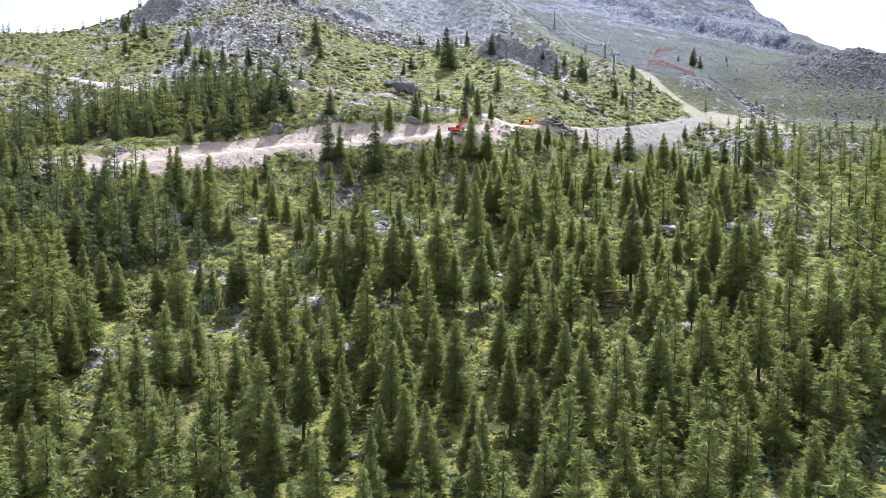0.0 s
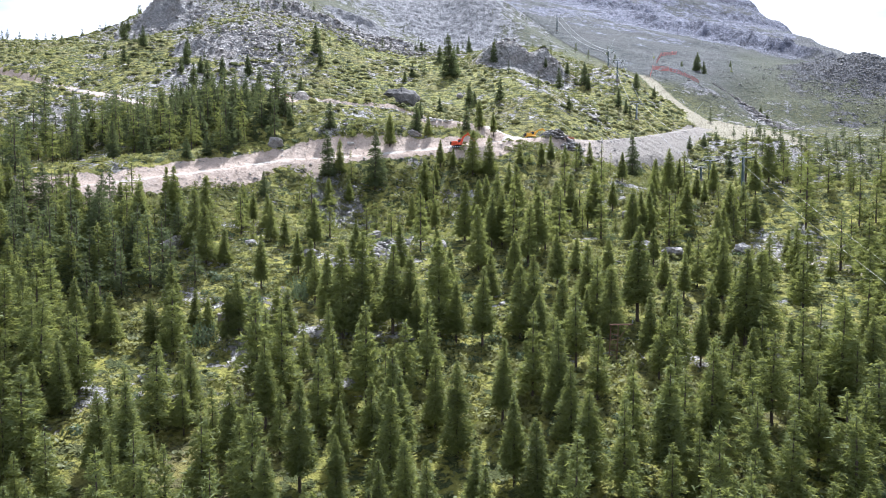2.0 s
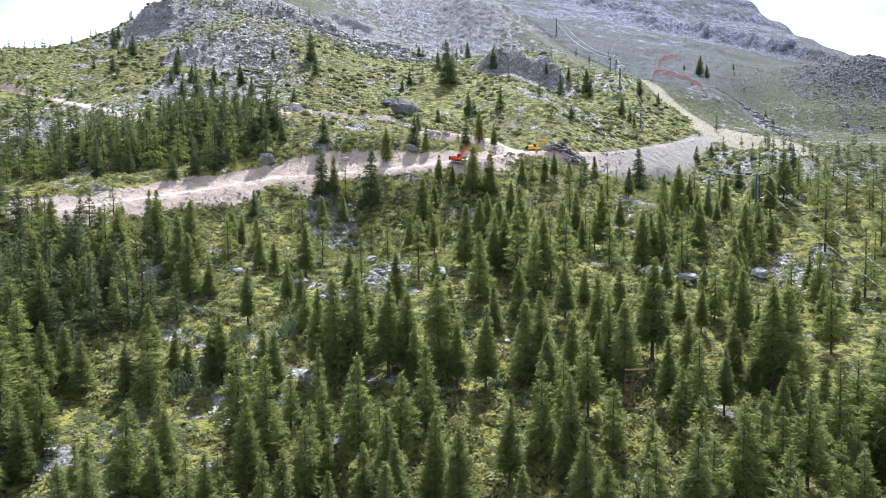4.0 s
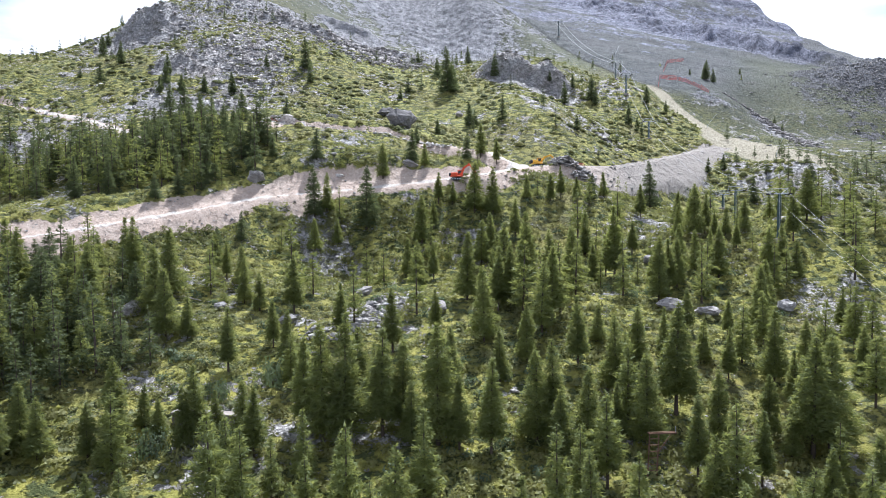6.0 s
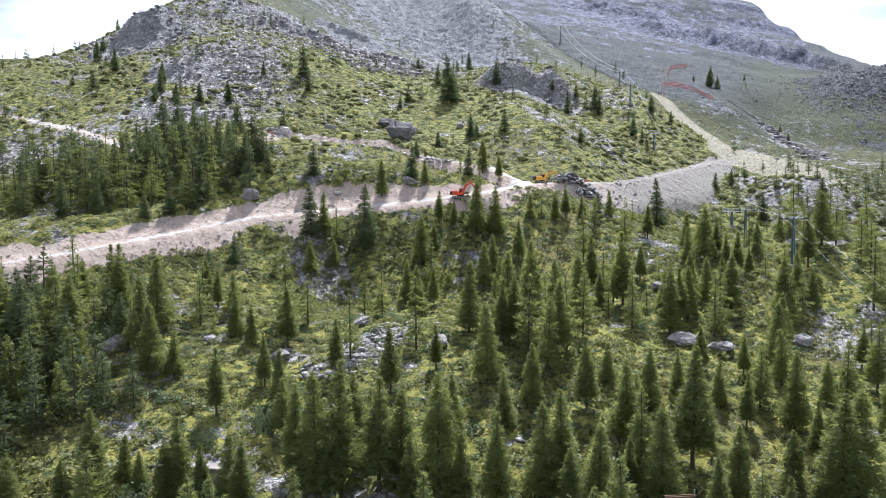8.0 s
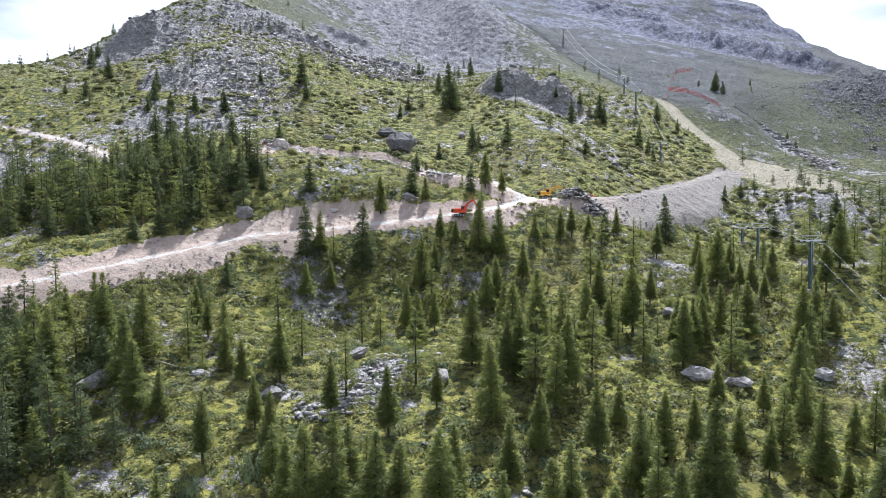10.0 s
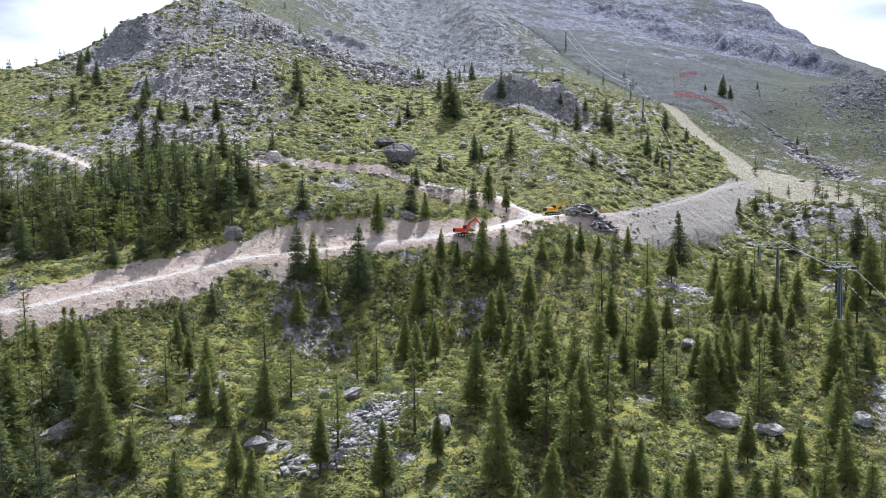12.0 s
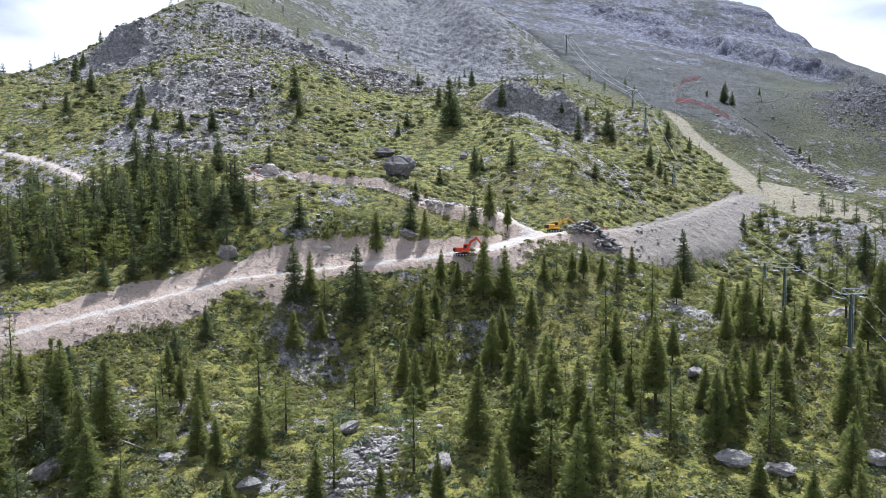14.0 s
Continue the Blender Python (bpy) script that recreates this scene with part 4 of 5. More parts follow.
for k in sorted(own):
    planted(FULL[k % 5] if k % 3 else SLIM[k % 5], wood[k, 0], wood[k, 1], wood_z[k], tall[k], rng.uniform(0, 6.28))
rest = np.array([k for k in range(len(wood)) if k not in own])


def forest(chosen, name, cards, size, label, needles=NEEDLES):
    """Many larches in one mesh: crowns in the first slot, trunks in the second."""
    plain = [larch_shape(120 + k, 1.0, cards, 0.19 + 0.014 * (k % 3), 0.12 + 0.05 * (k % 3), size) for k in range(6)]
    pick, spin = rng.integers(0, 6, len(chosen)), rng.uniform(0, 6.28, len(chosen))
    at = np.stack((wood[chosen, 0], wood[chosen, 1], wood_z[chosen] - 0.1), -1)
    grown = np.stack((tall[chosen] * rng.uniform(0.95, 1.25, len(chosen)), tall[chosen] * rng.uniform(0.95, 1.25, len(chosen)), tall[chosen]), -1)
    cv, cf = strewn([p[1] for p in plain], pick, at, grown, spin)
    tv, tf = strewn([as_tris(p[0]) for p in plain], pick, at, grown, spin)
    slots = np.concatenate((np.zeros(len(cf), int), np.ones(len(tf), int)))
    data = fast_mesh(name, np.concatenate((cv, tv)), np.concatenate((cf, tf + len(cv))), [needles, BARK], slots)
    tagged(new(name, data), label, "forest", "", "stuff")


close = (wood[rest, 1] < 128) & (np.abs(wood[rest, 0]) < 12 + 0.72 * wood[rest, 1])
forest(rest[close], "larch_forest", 2300, 1.4, "dense green larch forest covering the lower slope")
high_up = ~close & (wood[rest, 1] > 212)
forest(rest[~close & ~high_up], "scattered_larch_wood", 700, 1.6, "open larch wood on the outer slope")
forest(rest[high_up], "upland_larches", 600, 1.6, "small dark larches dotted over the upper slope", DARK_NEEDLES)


# The dark groves: above the track to the west, and low on the western flank
g = np.random.default_rng(211)
gx = np.concatenate((g.uniform(-112, -50, 230), g.uniform(-85, -46, 18), g.uniform(-190, -108, 220)))
gy = np.concatenate((g.uniform(172, 212, 230), g.uniform(118, 152, 18), g.uniform(166, 236, 220)))
ex, ey = g.uniform(-128, -50, 260), g.uniform(108, 152, 260)
ok = (ex < -0.725 * (ey - 46) - 2) & (ex > -0.80 * ey - 14)
gx, gy = np.concatenate((gx, ex[ok])), np.concatenate((gy, ey[ok]))
gz, grock, gdirt, gwheel, gworn = land(gx, gy)
inside = (gdirt < 0.3) & (g.random(len(gx)) < np.where(gy > 165, smooth(176, 184, gy + 0.3 * (gx + 80)) * smooth(np.where(gx < -112, 238, 214), np.where(gx < -112, 226, 206), gy) * (0.65 + 0.5 * fractal(gx, gy, 18, 2, 213)), 0.8))
inside &= np.min(np.hypot(gx[:, None] - marked[None, :, 0], gy[:, None] - marked[None, :, 1]), axis=1) > 2.0
gx, gy, gz = gx[inside], gy[inside], gz[inside]
plain = [larch_shape(140 + k, 1.0, 900, 0.20 + 0.015 * (k % 3), 0.08, 1.6) for k in range(4)]
pick, spin, grown = g.integers(0, 4, len(gx)), g.uniform(0, 6.28, len(gx)), np.clip(g.normal(10.8, 3.2, len(gx)), 4.0, 16)
at = np.stack((gx, gy, gz - 0.1), -1)
cv, cf = strewn([p[1] for p in plain], pick, at, grown, spin)
tv, tf = strewn([as_tris(p[0]) for p in plain], pick, at, grown, spin)
slots = np.concatenate((np.zeros(len(cf), int), np.ones(len(tf), int)))
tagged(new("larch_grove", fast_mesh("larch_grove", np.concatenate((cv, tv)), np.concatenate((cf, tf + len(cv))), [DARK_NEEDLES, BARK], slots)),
       "dark close grove of larches on the western slope", "forest", "", "stuff")


# ---- shrubs and turf ----
def shrub_shape(seed, cards, leaf=1.0):
    g = np.random.default_rng(seed)
    a, up = g.uniform(0, 6.28, cards), g.uniform(0.05, 1, cards)
    r = np.sqrt(1 - (up * 0.9) ** 2) * (0.8 + 0.3 * np.sin(3 * a + seed))
    c = np.stack((r * np.cos(a), r * np.sin(a), 0.55 * up + g.normal(0, 0.04, cards)), -1)
    n = np.stack((r * np.cos(a), r * np.sin(a), 0.7 * up + 0.25), -1) + g.normal(0, 0.35, (cards, 3))
    n /= np.linalg.norm(n, axis=1)[:, None]
    d = np.cross(n, g.normal(0, 1, (cards, 3)))
    d /= np.linalg.norm(d, axis=1)[:, None]
    w = np.cross(n, d)
    b = leaf * (0.26 + 0.22 * g.random(cards))[:, None]
    v = np.stack((c - d * b, c + w * b * 0.6, c + d * b, c - w * b * 0.6), 1).reshape(-1, 3)
    return v, np.arange(len(v)).reshape(-1, 4)


def scatter(count, y_low, y_high, seed, wide=0.78):
    """Places over the fan that the slope fills, thinner with distance."""
    g = np.random.default_rng(seed)
    y = y_low + (y_high - y_low) * g.random(count) ** 1.15
    x = (g.random(count) * 2 - 1) * (30 + wide * (y - 20))
    return x, y, g


sx, sy, g = scatter(24000, 66, 400, 301)
sz, srock, sdirt, swheel, sworn = land(sx, sy)
thick = 0.42 + 0.9 * fractal(sx, sy, 16, 3, 97) + 0.12
ok = (g.random(len(sx)) < thick) & (sdirt + 0.5 * g.random(len(sx)) < 0.72) & (srock < 0.85) & (sworn < 0.2) & ~((sx > 116) & (sy > 262))
sx, sy, sz = sx[ok], sy[ok], sz[ok]
low_size = (0.45 + 0.75 * g.random(len(sx)) ** 1.6) * (1 + 0.0022 * np.maximum(sy - 120, 0))
sizes = np.stack((low_size * 1.25, low_size, low_size * (0.65 + 0.5 * g.random(len(sx)))), -1)
sv, sf = strewn([shrub_shape(400 + k, 10, 0.95) for k in range(6)], g.integers(0, 6, len(sx)), np.stack((sx, sy, sz - 0.05), -1), sizes, g.uniform(0, 0.6, len(sx)) - 0.3)
tagged(new("low_shrubs", fast_mesh("low_shrubs", sv, sf, [SHRUB])), "low green juniper and alpenrose shrubs over turf", "shrubs", "", "stuff")

def cushion_shape(seed):
    """An uneven low dome."""
    g = np.random.default_rng(seed)
    verts, faces, sides = [(0, 0, 0.62 + 0.1 * g.random())], [], 7
    for i, (r, h) in enumerate(((0.45, 0.52), (0.82, 0.30), (1.0, -0.15))):
        for k in range(sides):
            a, out = 2 * math.pi * (k + 0.5 * (i % 2)) / sides, r * g.uniform(0.78, 1.22)
            verts.append((out * math.cos(a), out * math.sin(a), h * g.uniform(0.75, 1.25)))
    faces += [(0, 1 + k, 1 + (k + 1) % sides) for k in range(sides)]
    for i in range(2):
        for k in range(sides):
            a, b, c, d = 1 + i * sides + k, 1 + i * sides + (k + 1) % sides, 1 + (i + 1) * sides + (k + 1) % sides, 1 + (i + 1) * sides + k
            faces += [(a, d, c), (a, c, b)]
    return np.array(verts), np.array(faces)


def clump_shape(seed, tufts=76):
    """A low bush: short leafy sprays standing out of an uneven dome."""
    g = np.random.default_rng(seed)
    a, up = g.uniform(0, 6.28, tufts), g.random(tufts) ** 0.8
    r = np.sqrt(1 - (0.92 * up) ** 2) * (0.85 + 0.25 * np.sin(2 * a + seed) + 0.12 * g.normal(0, 1, tufts))
    c = np.stack((r * np.cos(a), r * np.sin(a), 0.62 * up * (0.9 + 0.2 * np.sin(3 * a + seed))), -1)
    n = np.stack((np.cos(a) * r, np.sin(a) * r, 0.3 + up), -1) + g.normal(0, 0.3, (tufts, 3))
    n /= np.linalg.norm(n, axis=1)[:, None]
    w = np.cross(n, g.normal(0, 1, (tufts, 3)))
    w /= np.linalg.norm(w, axis=1)[:, None] + 1e-9
    d = np.cross(n, w) + 0.25 * n
    b = (0.10 + 0.12 * g.random(tufts))[:, None]
    v = np.stack((c - d * b * 0.8 - w * b * 0.8, c - d * b * 0.8 + w * b * 0.8, c + d * b), 1).reshape(-1, 3)
    return v, np.arange(len(v)).reshape(-1, 3)


mx, my, g = scatter(19000, 80, 400, 331)
leafy = my < 214 + 8 * fractal(mx, my, 20, 2, 99)
mz, mrock, mdirt, mwheel, mworn = land(mx, my)
ok = (g.random(len(mx)) < 0.55 + 1.1 * fractal(mx, my, 22, 3, 97)) & (mdirt < 0.25) & (mrock < 0.75) & (mworn < 0.2) & ~((mx > 116) & (my > 262))
mx, my, mz, leafy = mx[ok], my[ok], mz[ok], leafy[ok]
low_size = (0.5 + 0.85 * g.random(len(mx)) ** 1.7) * (1 + 0.0004 * np.maximum(my - 120, 0))
sizes = np.stack((low_size * g.uniform(1.0, 1.6, len(mx)), low_size, low_size * g.uniform(1.0, 1.7, len(mx))), -1)
at, spin, kind = np.stack((mx, my, mz - 0.1), -1), g.uniform(-0.5, 0.5, len(mx)), g.integers(0, 8, len(mx))
sv, sf = strewn([cushion_shape(440 + k) for k in range(8)], kind[~leafy], at[~leafy], sizes[~leafy], spin[~leafy])
tagged(new("shrub_cushions", fast_mesh("shrub_cushions", sv, sf, [CUSHION], None, True)), "rounded green alpenrose cushions on the turf", "shrubs", "", "stuff")
sv, sf = strewn([clump_shape(480 + k) for k in range(8)], kind[leafy], at[leafy], sizes[leafy] * 1.1, g.uniform(0, 6.28, int(leafy.sum())))
tagged(new("alpenrose_scrub", fast_mesh("alpenrose_scrub", sv, sf, [ALPENROSE])), "leafy green alpenrose bushes between the larches", "shrubs", "", "stuff")

g = np.random.default_rng(341)
hx, hy = g.uniform(-75, 75, 12000), g.uniform(118, 206, 12000)
hz, hrock, hdirt, hwheel, hworn = land(hx, hy)
ok = (g.random(len(hx)) < 0.26 + 1.1 * fractal(hx, hy, 11, 3, 98) + 0.2 * smooth(145, 165, hy)) & (hdirt < 0.3) & (hrock < 0.8)
hx, hy, hz = hx[ok], hy[ok], hz[ok]
low_size = 0.4 + 0.75 * g.random(len(hx)) ** 2
sizes = np.stack((low_size * g.uniform(1.0, 1.5, len(hx)), low_size, low_size * g.uniform(0.9, 1.5, len(hx))), -1)
sv, sf = strewn([clump_shape(490 + k, 54) for k in range(8)], g.integers(0, 8, len(hx)), np.stack((hx, hy, hz - 0.1), -1), sizes, g.uniform(0, 6.28, len(hx)))
tagged(new("juniper_scrub", fast_mesh("juniper_scrub", sv, sf, [SHRUB])), "dark green juniper and bilberry bushes below the track", "shrubs", "", "stuff")

gx, gy, g = scatter(1500, 66, 215, 303)
gz, grock, gdirt, gwheel, gworn = land(gx, gy)
ok = (fractal(gx, gy, 20, 2, 99) > 0.22) & (gdirt < 0.2)
gx, gy, gz = gx[ok], gy[ok], gz[ok]
wide_size = 0.7 + 0.8 * g.random(len(gx))
sv, sf = strewn([shrub_shape(420 + k, 110, 0.45) for k in range(4)], g.integers(0, 4, len(gx)), np.stack((gx, gy, gz - 0.1), -1), np.stack((wide_size, wide_size, wide_size * 1.2), -1), g.uniform(0, 6.28, len(gx)))
tagged(new("grey_willow_scrub", fast_mesh("grey_willow_scrub", sv, sf, [WILLOW])), "grey-green willow scrub among the larches", "shrubs", "", "stuff")


# ---- stones ----
def stone_shape(seed, points=14, flat=0.75):
    """An angular block: the hull of scattered points."""
    g = np.random.default_rng(seed)
    bm = bmesh.new()
    p = g.normal(0, 1, (points, 3))
    p /= np.linalg.norm(p, axis=1)[:, None]
    for q in p * g.uniform(0.8, 1.15, (points, 1)) * np.array((1.2, 0.9, flat)):
        bm.verts.new(q)
    made = bmesh.ops.convex_hull(bm, input=bm.verts)
    bmesh.ops.delete(bm, geom=[v for v in made["geom_interior"] if isinstance(v, bmesh.types.BMVert)], context="VERTS")
    bmesh.ops.triangulate(bm, faces=bm.faces)
    bmesh.ops.recalc_face_normals(bm, faces=bm.faces)
    bm.verts.index_update()
    shape = np.array([v.co[:] for v in bm.verts]), np.array([[v.index for v in f.verts] for f in bm.faces])
    bm.free()
    return shape


STONES = [stone_shape(500 + k, 8, 0.5 + 0.07 * (k % 5)) for k in range(12)]


def stones(name, x, y, size, material, label, seed):
    g = np.random.default_rng(seed)
    zz = levels(x, y)
    sizes = np.stack((size * g.uniform(0.7, 1.3, len(x)), size * g.uniform(0.7, 1.2, len(x)), size * g.uniform(0.6, 1.1, len(x))), -1)
    v, f = strewn(STONES, g.integers(0, len(STONES), len(x)), np.stack((x, y, zz + size * 0.1), -1), sizes, g.uniform(0, 6.28, len(x)))
    return tagged(new(name, fast_mesh(name, v, f, [material])), label, "stones", "", "stuff")


bx, by, g = scatter(60000, 66, 400, 307)
bz, brock, bdirt, bwheel, bworn = land(bx, by)
ok = (g.random(len(bx)) < np.clip((brock - 0.42) * 1.6, 0.012, 0.9)) & (bdirt < 0.5)
bx, by = bx[ok], by[ok]
stones("scree_stones", bx, by, (0.16 + 0.6 * g.random(len(bx)) ** 3) * (1 + 0.0055 * np.clip(by - 100, 0, 250)), GREY_ROCK, "grey angular stones strewn over the slope", 309)
qx, qy, g = scatter(20000, 90, 430, 311)
qz, qrock, qdirt, qwheel, qworn = land(qx, qy)
ok = (g.random(len(qx)) < np.where(qdirt > 0.4, 0.85, np.clip((qrock - 0.45) * 1.2, 0.03, 0.5))) & (qwheel < 0.2) & ~((qx > 90) & (qy > 205) & (g.random(len(qx)) < 0.65))
qx, qy = qx[ok], qy[ok]
stones("pale_stones", qx, qy, (0.12 + 0.38 * g.random(len(qx)) ** 3) * (1 + 0.004 * np.maximum(qy - 100, 0)), PALE_ROCK, "pale broken stones on bare earth and turf", 313)
# The boulder stream in the gully
t = np.random.default_rng(317)
k = 950
along = t.random(k)
wx = np.interp(along, (0, 0.35, 0.7, 1), (-6.5, -10.2, -13, -22)) + t.normal(0, 1, k) * np.interp(along, (0, 0.4, 1), (1.5, 2.2, 2.4))
wy = np.interp(along, (0, 0.35, 0.7, 1), (150, 141, 132, 128.5)) + t.normal(0, 1.3, k)
stones("boulder_stream", wx, wy, 0.24 + 0.7 * t.random(k) ** 2.6, PALE_ROCK, "pale grey boulders filling a gully", 319)


# Fresh pale scree below the crags of the hill
k = 1700
along = t.random(k)
wx = np.interp(along, (0, 0.4, 0.7, 1), (-92, -88, -84, -79)) + t.normal(0, 1, k) * np.interp(along, (0, 0.5, 1), (16, 11, 5))
wy = np.interp(along, (0, 0.4, 0.7, 1), (372, 335, 305, 284)) + t.normal(0, 5, k)
stones("pale_hill_scree", wx, wy, 0.3 + 1.3 * t.random(k) ** 3, WHITE_ROCK, "fresh pale blocks strewn below the crags", 337)
# Block field under the skyline
k = 1500
wx, wy = t.normal(-40, 17, k), t.normal(366, 14, k)
stones("block_field", wx, wy, 0.5 + 1.9 * t.random(k) ** 2.4, GREY_ROCK, "field of large grey angular blocks on the hill", 339)
# Scree in the side gully below the mountain
k = 900
along = t.random(k)
wx = np.interp(along, (0, 0.5, 1), (174, 186, 178)) + t.normal(0, 2.4, k)
wy = np.interp(along, (0, 0.5, 1), (404, 366, 322)) + t.normal(0, 3, k)
stones("gully_scree", wx, wy, 0.4 + 1.5 * t.random(k) ** 2.4, GREY_ROCK, "grey blocks filling the side gully below the mountain", 333)
# Blocks over the dark mound across the valley
k = 3200
wx, wy = t.normal(285, 32, k), t.normal(425, 20, k)
stones("mound_scree", wx, wy, 0.35 + 0.8 * t.random(k) ** 3, PALE_ROCK, "dark grey blocks covering the mound across the valley", 335)

# Rubble along the upper track
k = 1000
along = t.random(k)
wx = np.interp(along, (0, 0.3, 0.6, 1), (-57, -46, -30, 4)) + t.normal(0, 1.2, k)
wy = np.interp(along, (0, 0.3, 0.6, 1), (229, 228.5, 227.5, 222)) + t.normal(0, 1.8, k)
wx, wy, k = np.append(wx, t.normal(-48, 3.8, 380)), np.append(wy, t.normal(228.5, 1.8, 380)), k + 380
stones("track_rubble", wx, wy, 0.25 + 0.95 * t.random(k) ** 2.4, WHITE_ROCK, "pale rubble along the upper track", 321)


# Torn scrub, stones and roots on the banks below the main track
b = np.random.default_rng(323)
line = np.array(MAIN_TRACK[0])
reach = np.concatenate(((0,), np.cumsum(np.hypot(*np.diff(line[:, :2], axis=0).T))))


def below_track(count, low, high, power):
    """Places on the downhill side of the main track, thicker towards the outer edge."""
    along, off = b.random(count) * reach[-1], low + (high - low) * b.random(count) ** power
    x, y = np.interp(along, reach, line[:, 0]), np.interp(along, reach, line[:, 1])
    x2, y2 = np.interp(along + 2, reach, line[:, 0]), np.interp(along + 2, reach, line[:, 1])
    n = np.hypot(x2 - x, y2 - y) + 1e-6
    return x + (y2 - y) / n * off, y - (x2 - x) / n * off


wx, wy = below_track(1000, 3.0, 9.0, 0.6)
wx, wy = wx[fractal(wx, wy, 7, 2, 325) > -0.15], wy[fractal(wx, wy, 7, 2, 325) > -0.15]
wide_size = 0.45 + 0.6 * b.random(len(wx))
sv, sf = strewn([shrub_shape(460 + k, 60, 0.6) for k in range(4)], b.integers(0, 4, len(wx)), np.stack((wx, wy, levels(wx, wy) - 0.1), -1), np.stack((wide_size, wide_size, wide_size * 1.3), -1), b.uniform(0, 6.28, len(wx)))
tagged(new("bank_scrub", fast_mesh("bank_scrub", sv, sf, [SHRUB])), "low green scrub at the foot of the dirt bank", "shrubs", "", "stuff")
wx, wy = below_track(1500, 2.6, 11.0, 0.8)
stones("bank_stones", wx, wy, 0.10 + 0.42 * b.random(len(wx)) ** 3, PALE_ROCK, "pale and brown stones rolled down the bank", 327)
wx, wy = below_track(500, -6.0, -2.6, 1.0)
stones("cutting_stones", wx, wy, 0.08 + 0.3 * b.random(len(wx)) ** 3, PALE_ROCK, "stones sticking out of the track cutting", 329)


def boulder(x, y, wide, high, material, label, seed, turn=0.0):
    v, f = stone_shape(seed, 22, 0.8)
    bm = bmesh.new()
    vs = [bm.verts.new(p) for p in v]
    for q in f:
        bm.faces.new([vs[i] for i in q])
    bmesh.ops.subdivide_edges(bm, edges=bm.edges, cuts=3, use_grid_fill=True)
    for p in bm.verts:
        d = noise.fractal(p.co * 1.6 + Vector((seed, 0, 0)), 0.8, 2.0, 4)
        p.co += p.co.normalized() * 0.17 * d
    bm.normal_update()
    ob = tagged(new("boulder", from_bm("boulder", bm, material)), label, "boulder")
    ob.matrix_basis = Matrix.LocRotScale((x, y, level_at(x, y) + high * 0.28), Euler((0, 0, turn)), Vector((wide / 2.2, wide / 2.4, high / 1.7)))
    return ob


# ---- boulders that stand out ----
boulder(-15.2, 239, 9.0, 8.6, DARK_ROCK, "huge grey fissured boulder on the turf above the track", 601, 0.3)
boulder(-13.4, 252, 8.0, 8.0, DARK_ROCK, "grey crag poking from the turf behind a larger boulder", 602, 1.0)
boulder(-22.5, 273, 8.0, 4.4, DARK_ROCK, "dark flat ledge of rock in the turf", 627, 0.2)
boulder(-49.7, 188.0, 4.4, 4.6, GREY_ROCK, "grey boulder at the edge of the track cutting", 603, 0.6)
boulder(-9.1, 197.5, 4.2, 3.0, GREY_ROCK, "rounded grey boulder perched over the track bank", 604, 0.2)
boulder(-28.9, 194.4, 2.6, 1.2, WHITE_ROCK, "flat pale slab lying on the turf", 605, 0.4)
boulder(-42.9, 262.8, 5.0, 2.8, PALE_ROCK, "pale boulder in the meadow", 606, 0.1)
boulder(6.5, 270.5, 3.8, 3.2, GREY_ROCK, "dark grey boulder in the meadow", 607, 0.9)
boulder(43, 138, 5.0, 3.2, GREY_ROCK, "dark mossy boulder under the larches", 608, 0.2)
boulder(49.4, 136.5, 5.2, 2.2, GREY_ROCK, "flat grey boulder between larches", 609, 0.5)
boulder(65.8, 140, 4.2, 2.6, PALE_ROCK, "large pale boulder on the open turf", 610, 0.1)
boulder(66, 146, 2.2, 1.8, GREY_ROCK, "split grey boulder under a larch", 611, 0.8)
boulder(46.5, 162, 4.2, 2.4, GREY_ROCK, "dark boulder with a shaded underside", 612, 0.3)
boulder(-56.8, 132, 4.6, 3.6, GREY_ROCK, "dark boulder half hidden by willow", 613, 0.5)
boulder(-28.2, 132, 3.4, 2.2, PALE_ROCK, "pale slab beside the gully", 614, 0.2)
boulder(88, 181, 8.0, 4.4, GREY_ROCK, "brown crag beside the lift tower", 615, 0.2)
boulder(60, 253, 3.4, 1.8, PALE_ROCK, "pale slab on the steep meadow", 616, 0.6)
boulder(-1, 136, 4.4, 2.8, GREY_ROCK, "grey boulder at the foot of the gully", 617, 0.7)
boulder(32, 161, 3.6, 2.0, PALE_ROCK, "pale boulder between larches", 618, 0.2)
boulder(-42, 136.5, 3.0, 1.4, PALE_ROCK, "low pale slab in the turf", 619, 0.2)
boulder(-52.5, 230.5, 6.0, 4.6, WHITE_ROCK, "pale rock outcrop freshly exposed beside the upper track", 620, 0.1)
boulder(-46.8, 229.4, 5.0, 4.2, WHITE_ROCK, "pale broken block in the rubble", 621, 0.7)
boulder(-36, 227.6, 4.2, 2.6, WHITE_ROCK, "pale split slab in the rubble", 628, 1.3)
boulder(-16, 146, 3.6, 2.6, GREY_ROCK, "dark crag at the head of the boulder stream", 622, 0.7)
boulder(80, 142, 4.4, 2.4, GREY_ROCK, "grey slab among pale stones", 623, 0.4)
boulder(77, 137.5, 3.0, 1.8, PALE_ROCK, "pale block among stones", 624, 0.9)
boulder(-14, 92, 2.8, 2.0, PALE_ROCK, "pale boulder on the forest floor", 625, 0.9)
boulder(17, 83, 2.6, 1.8, PALE_ROCK, "pale boulder between larch trunks", 626, 0.4)


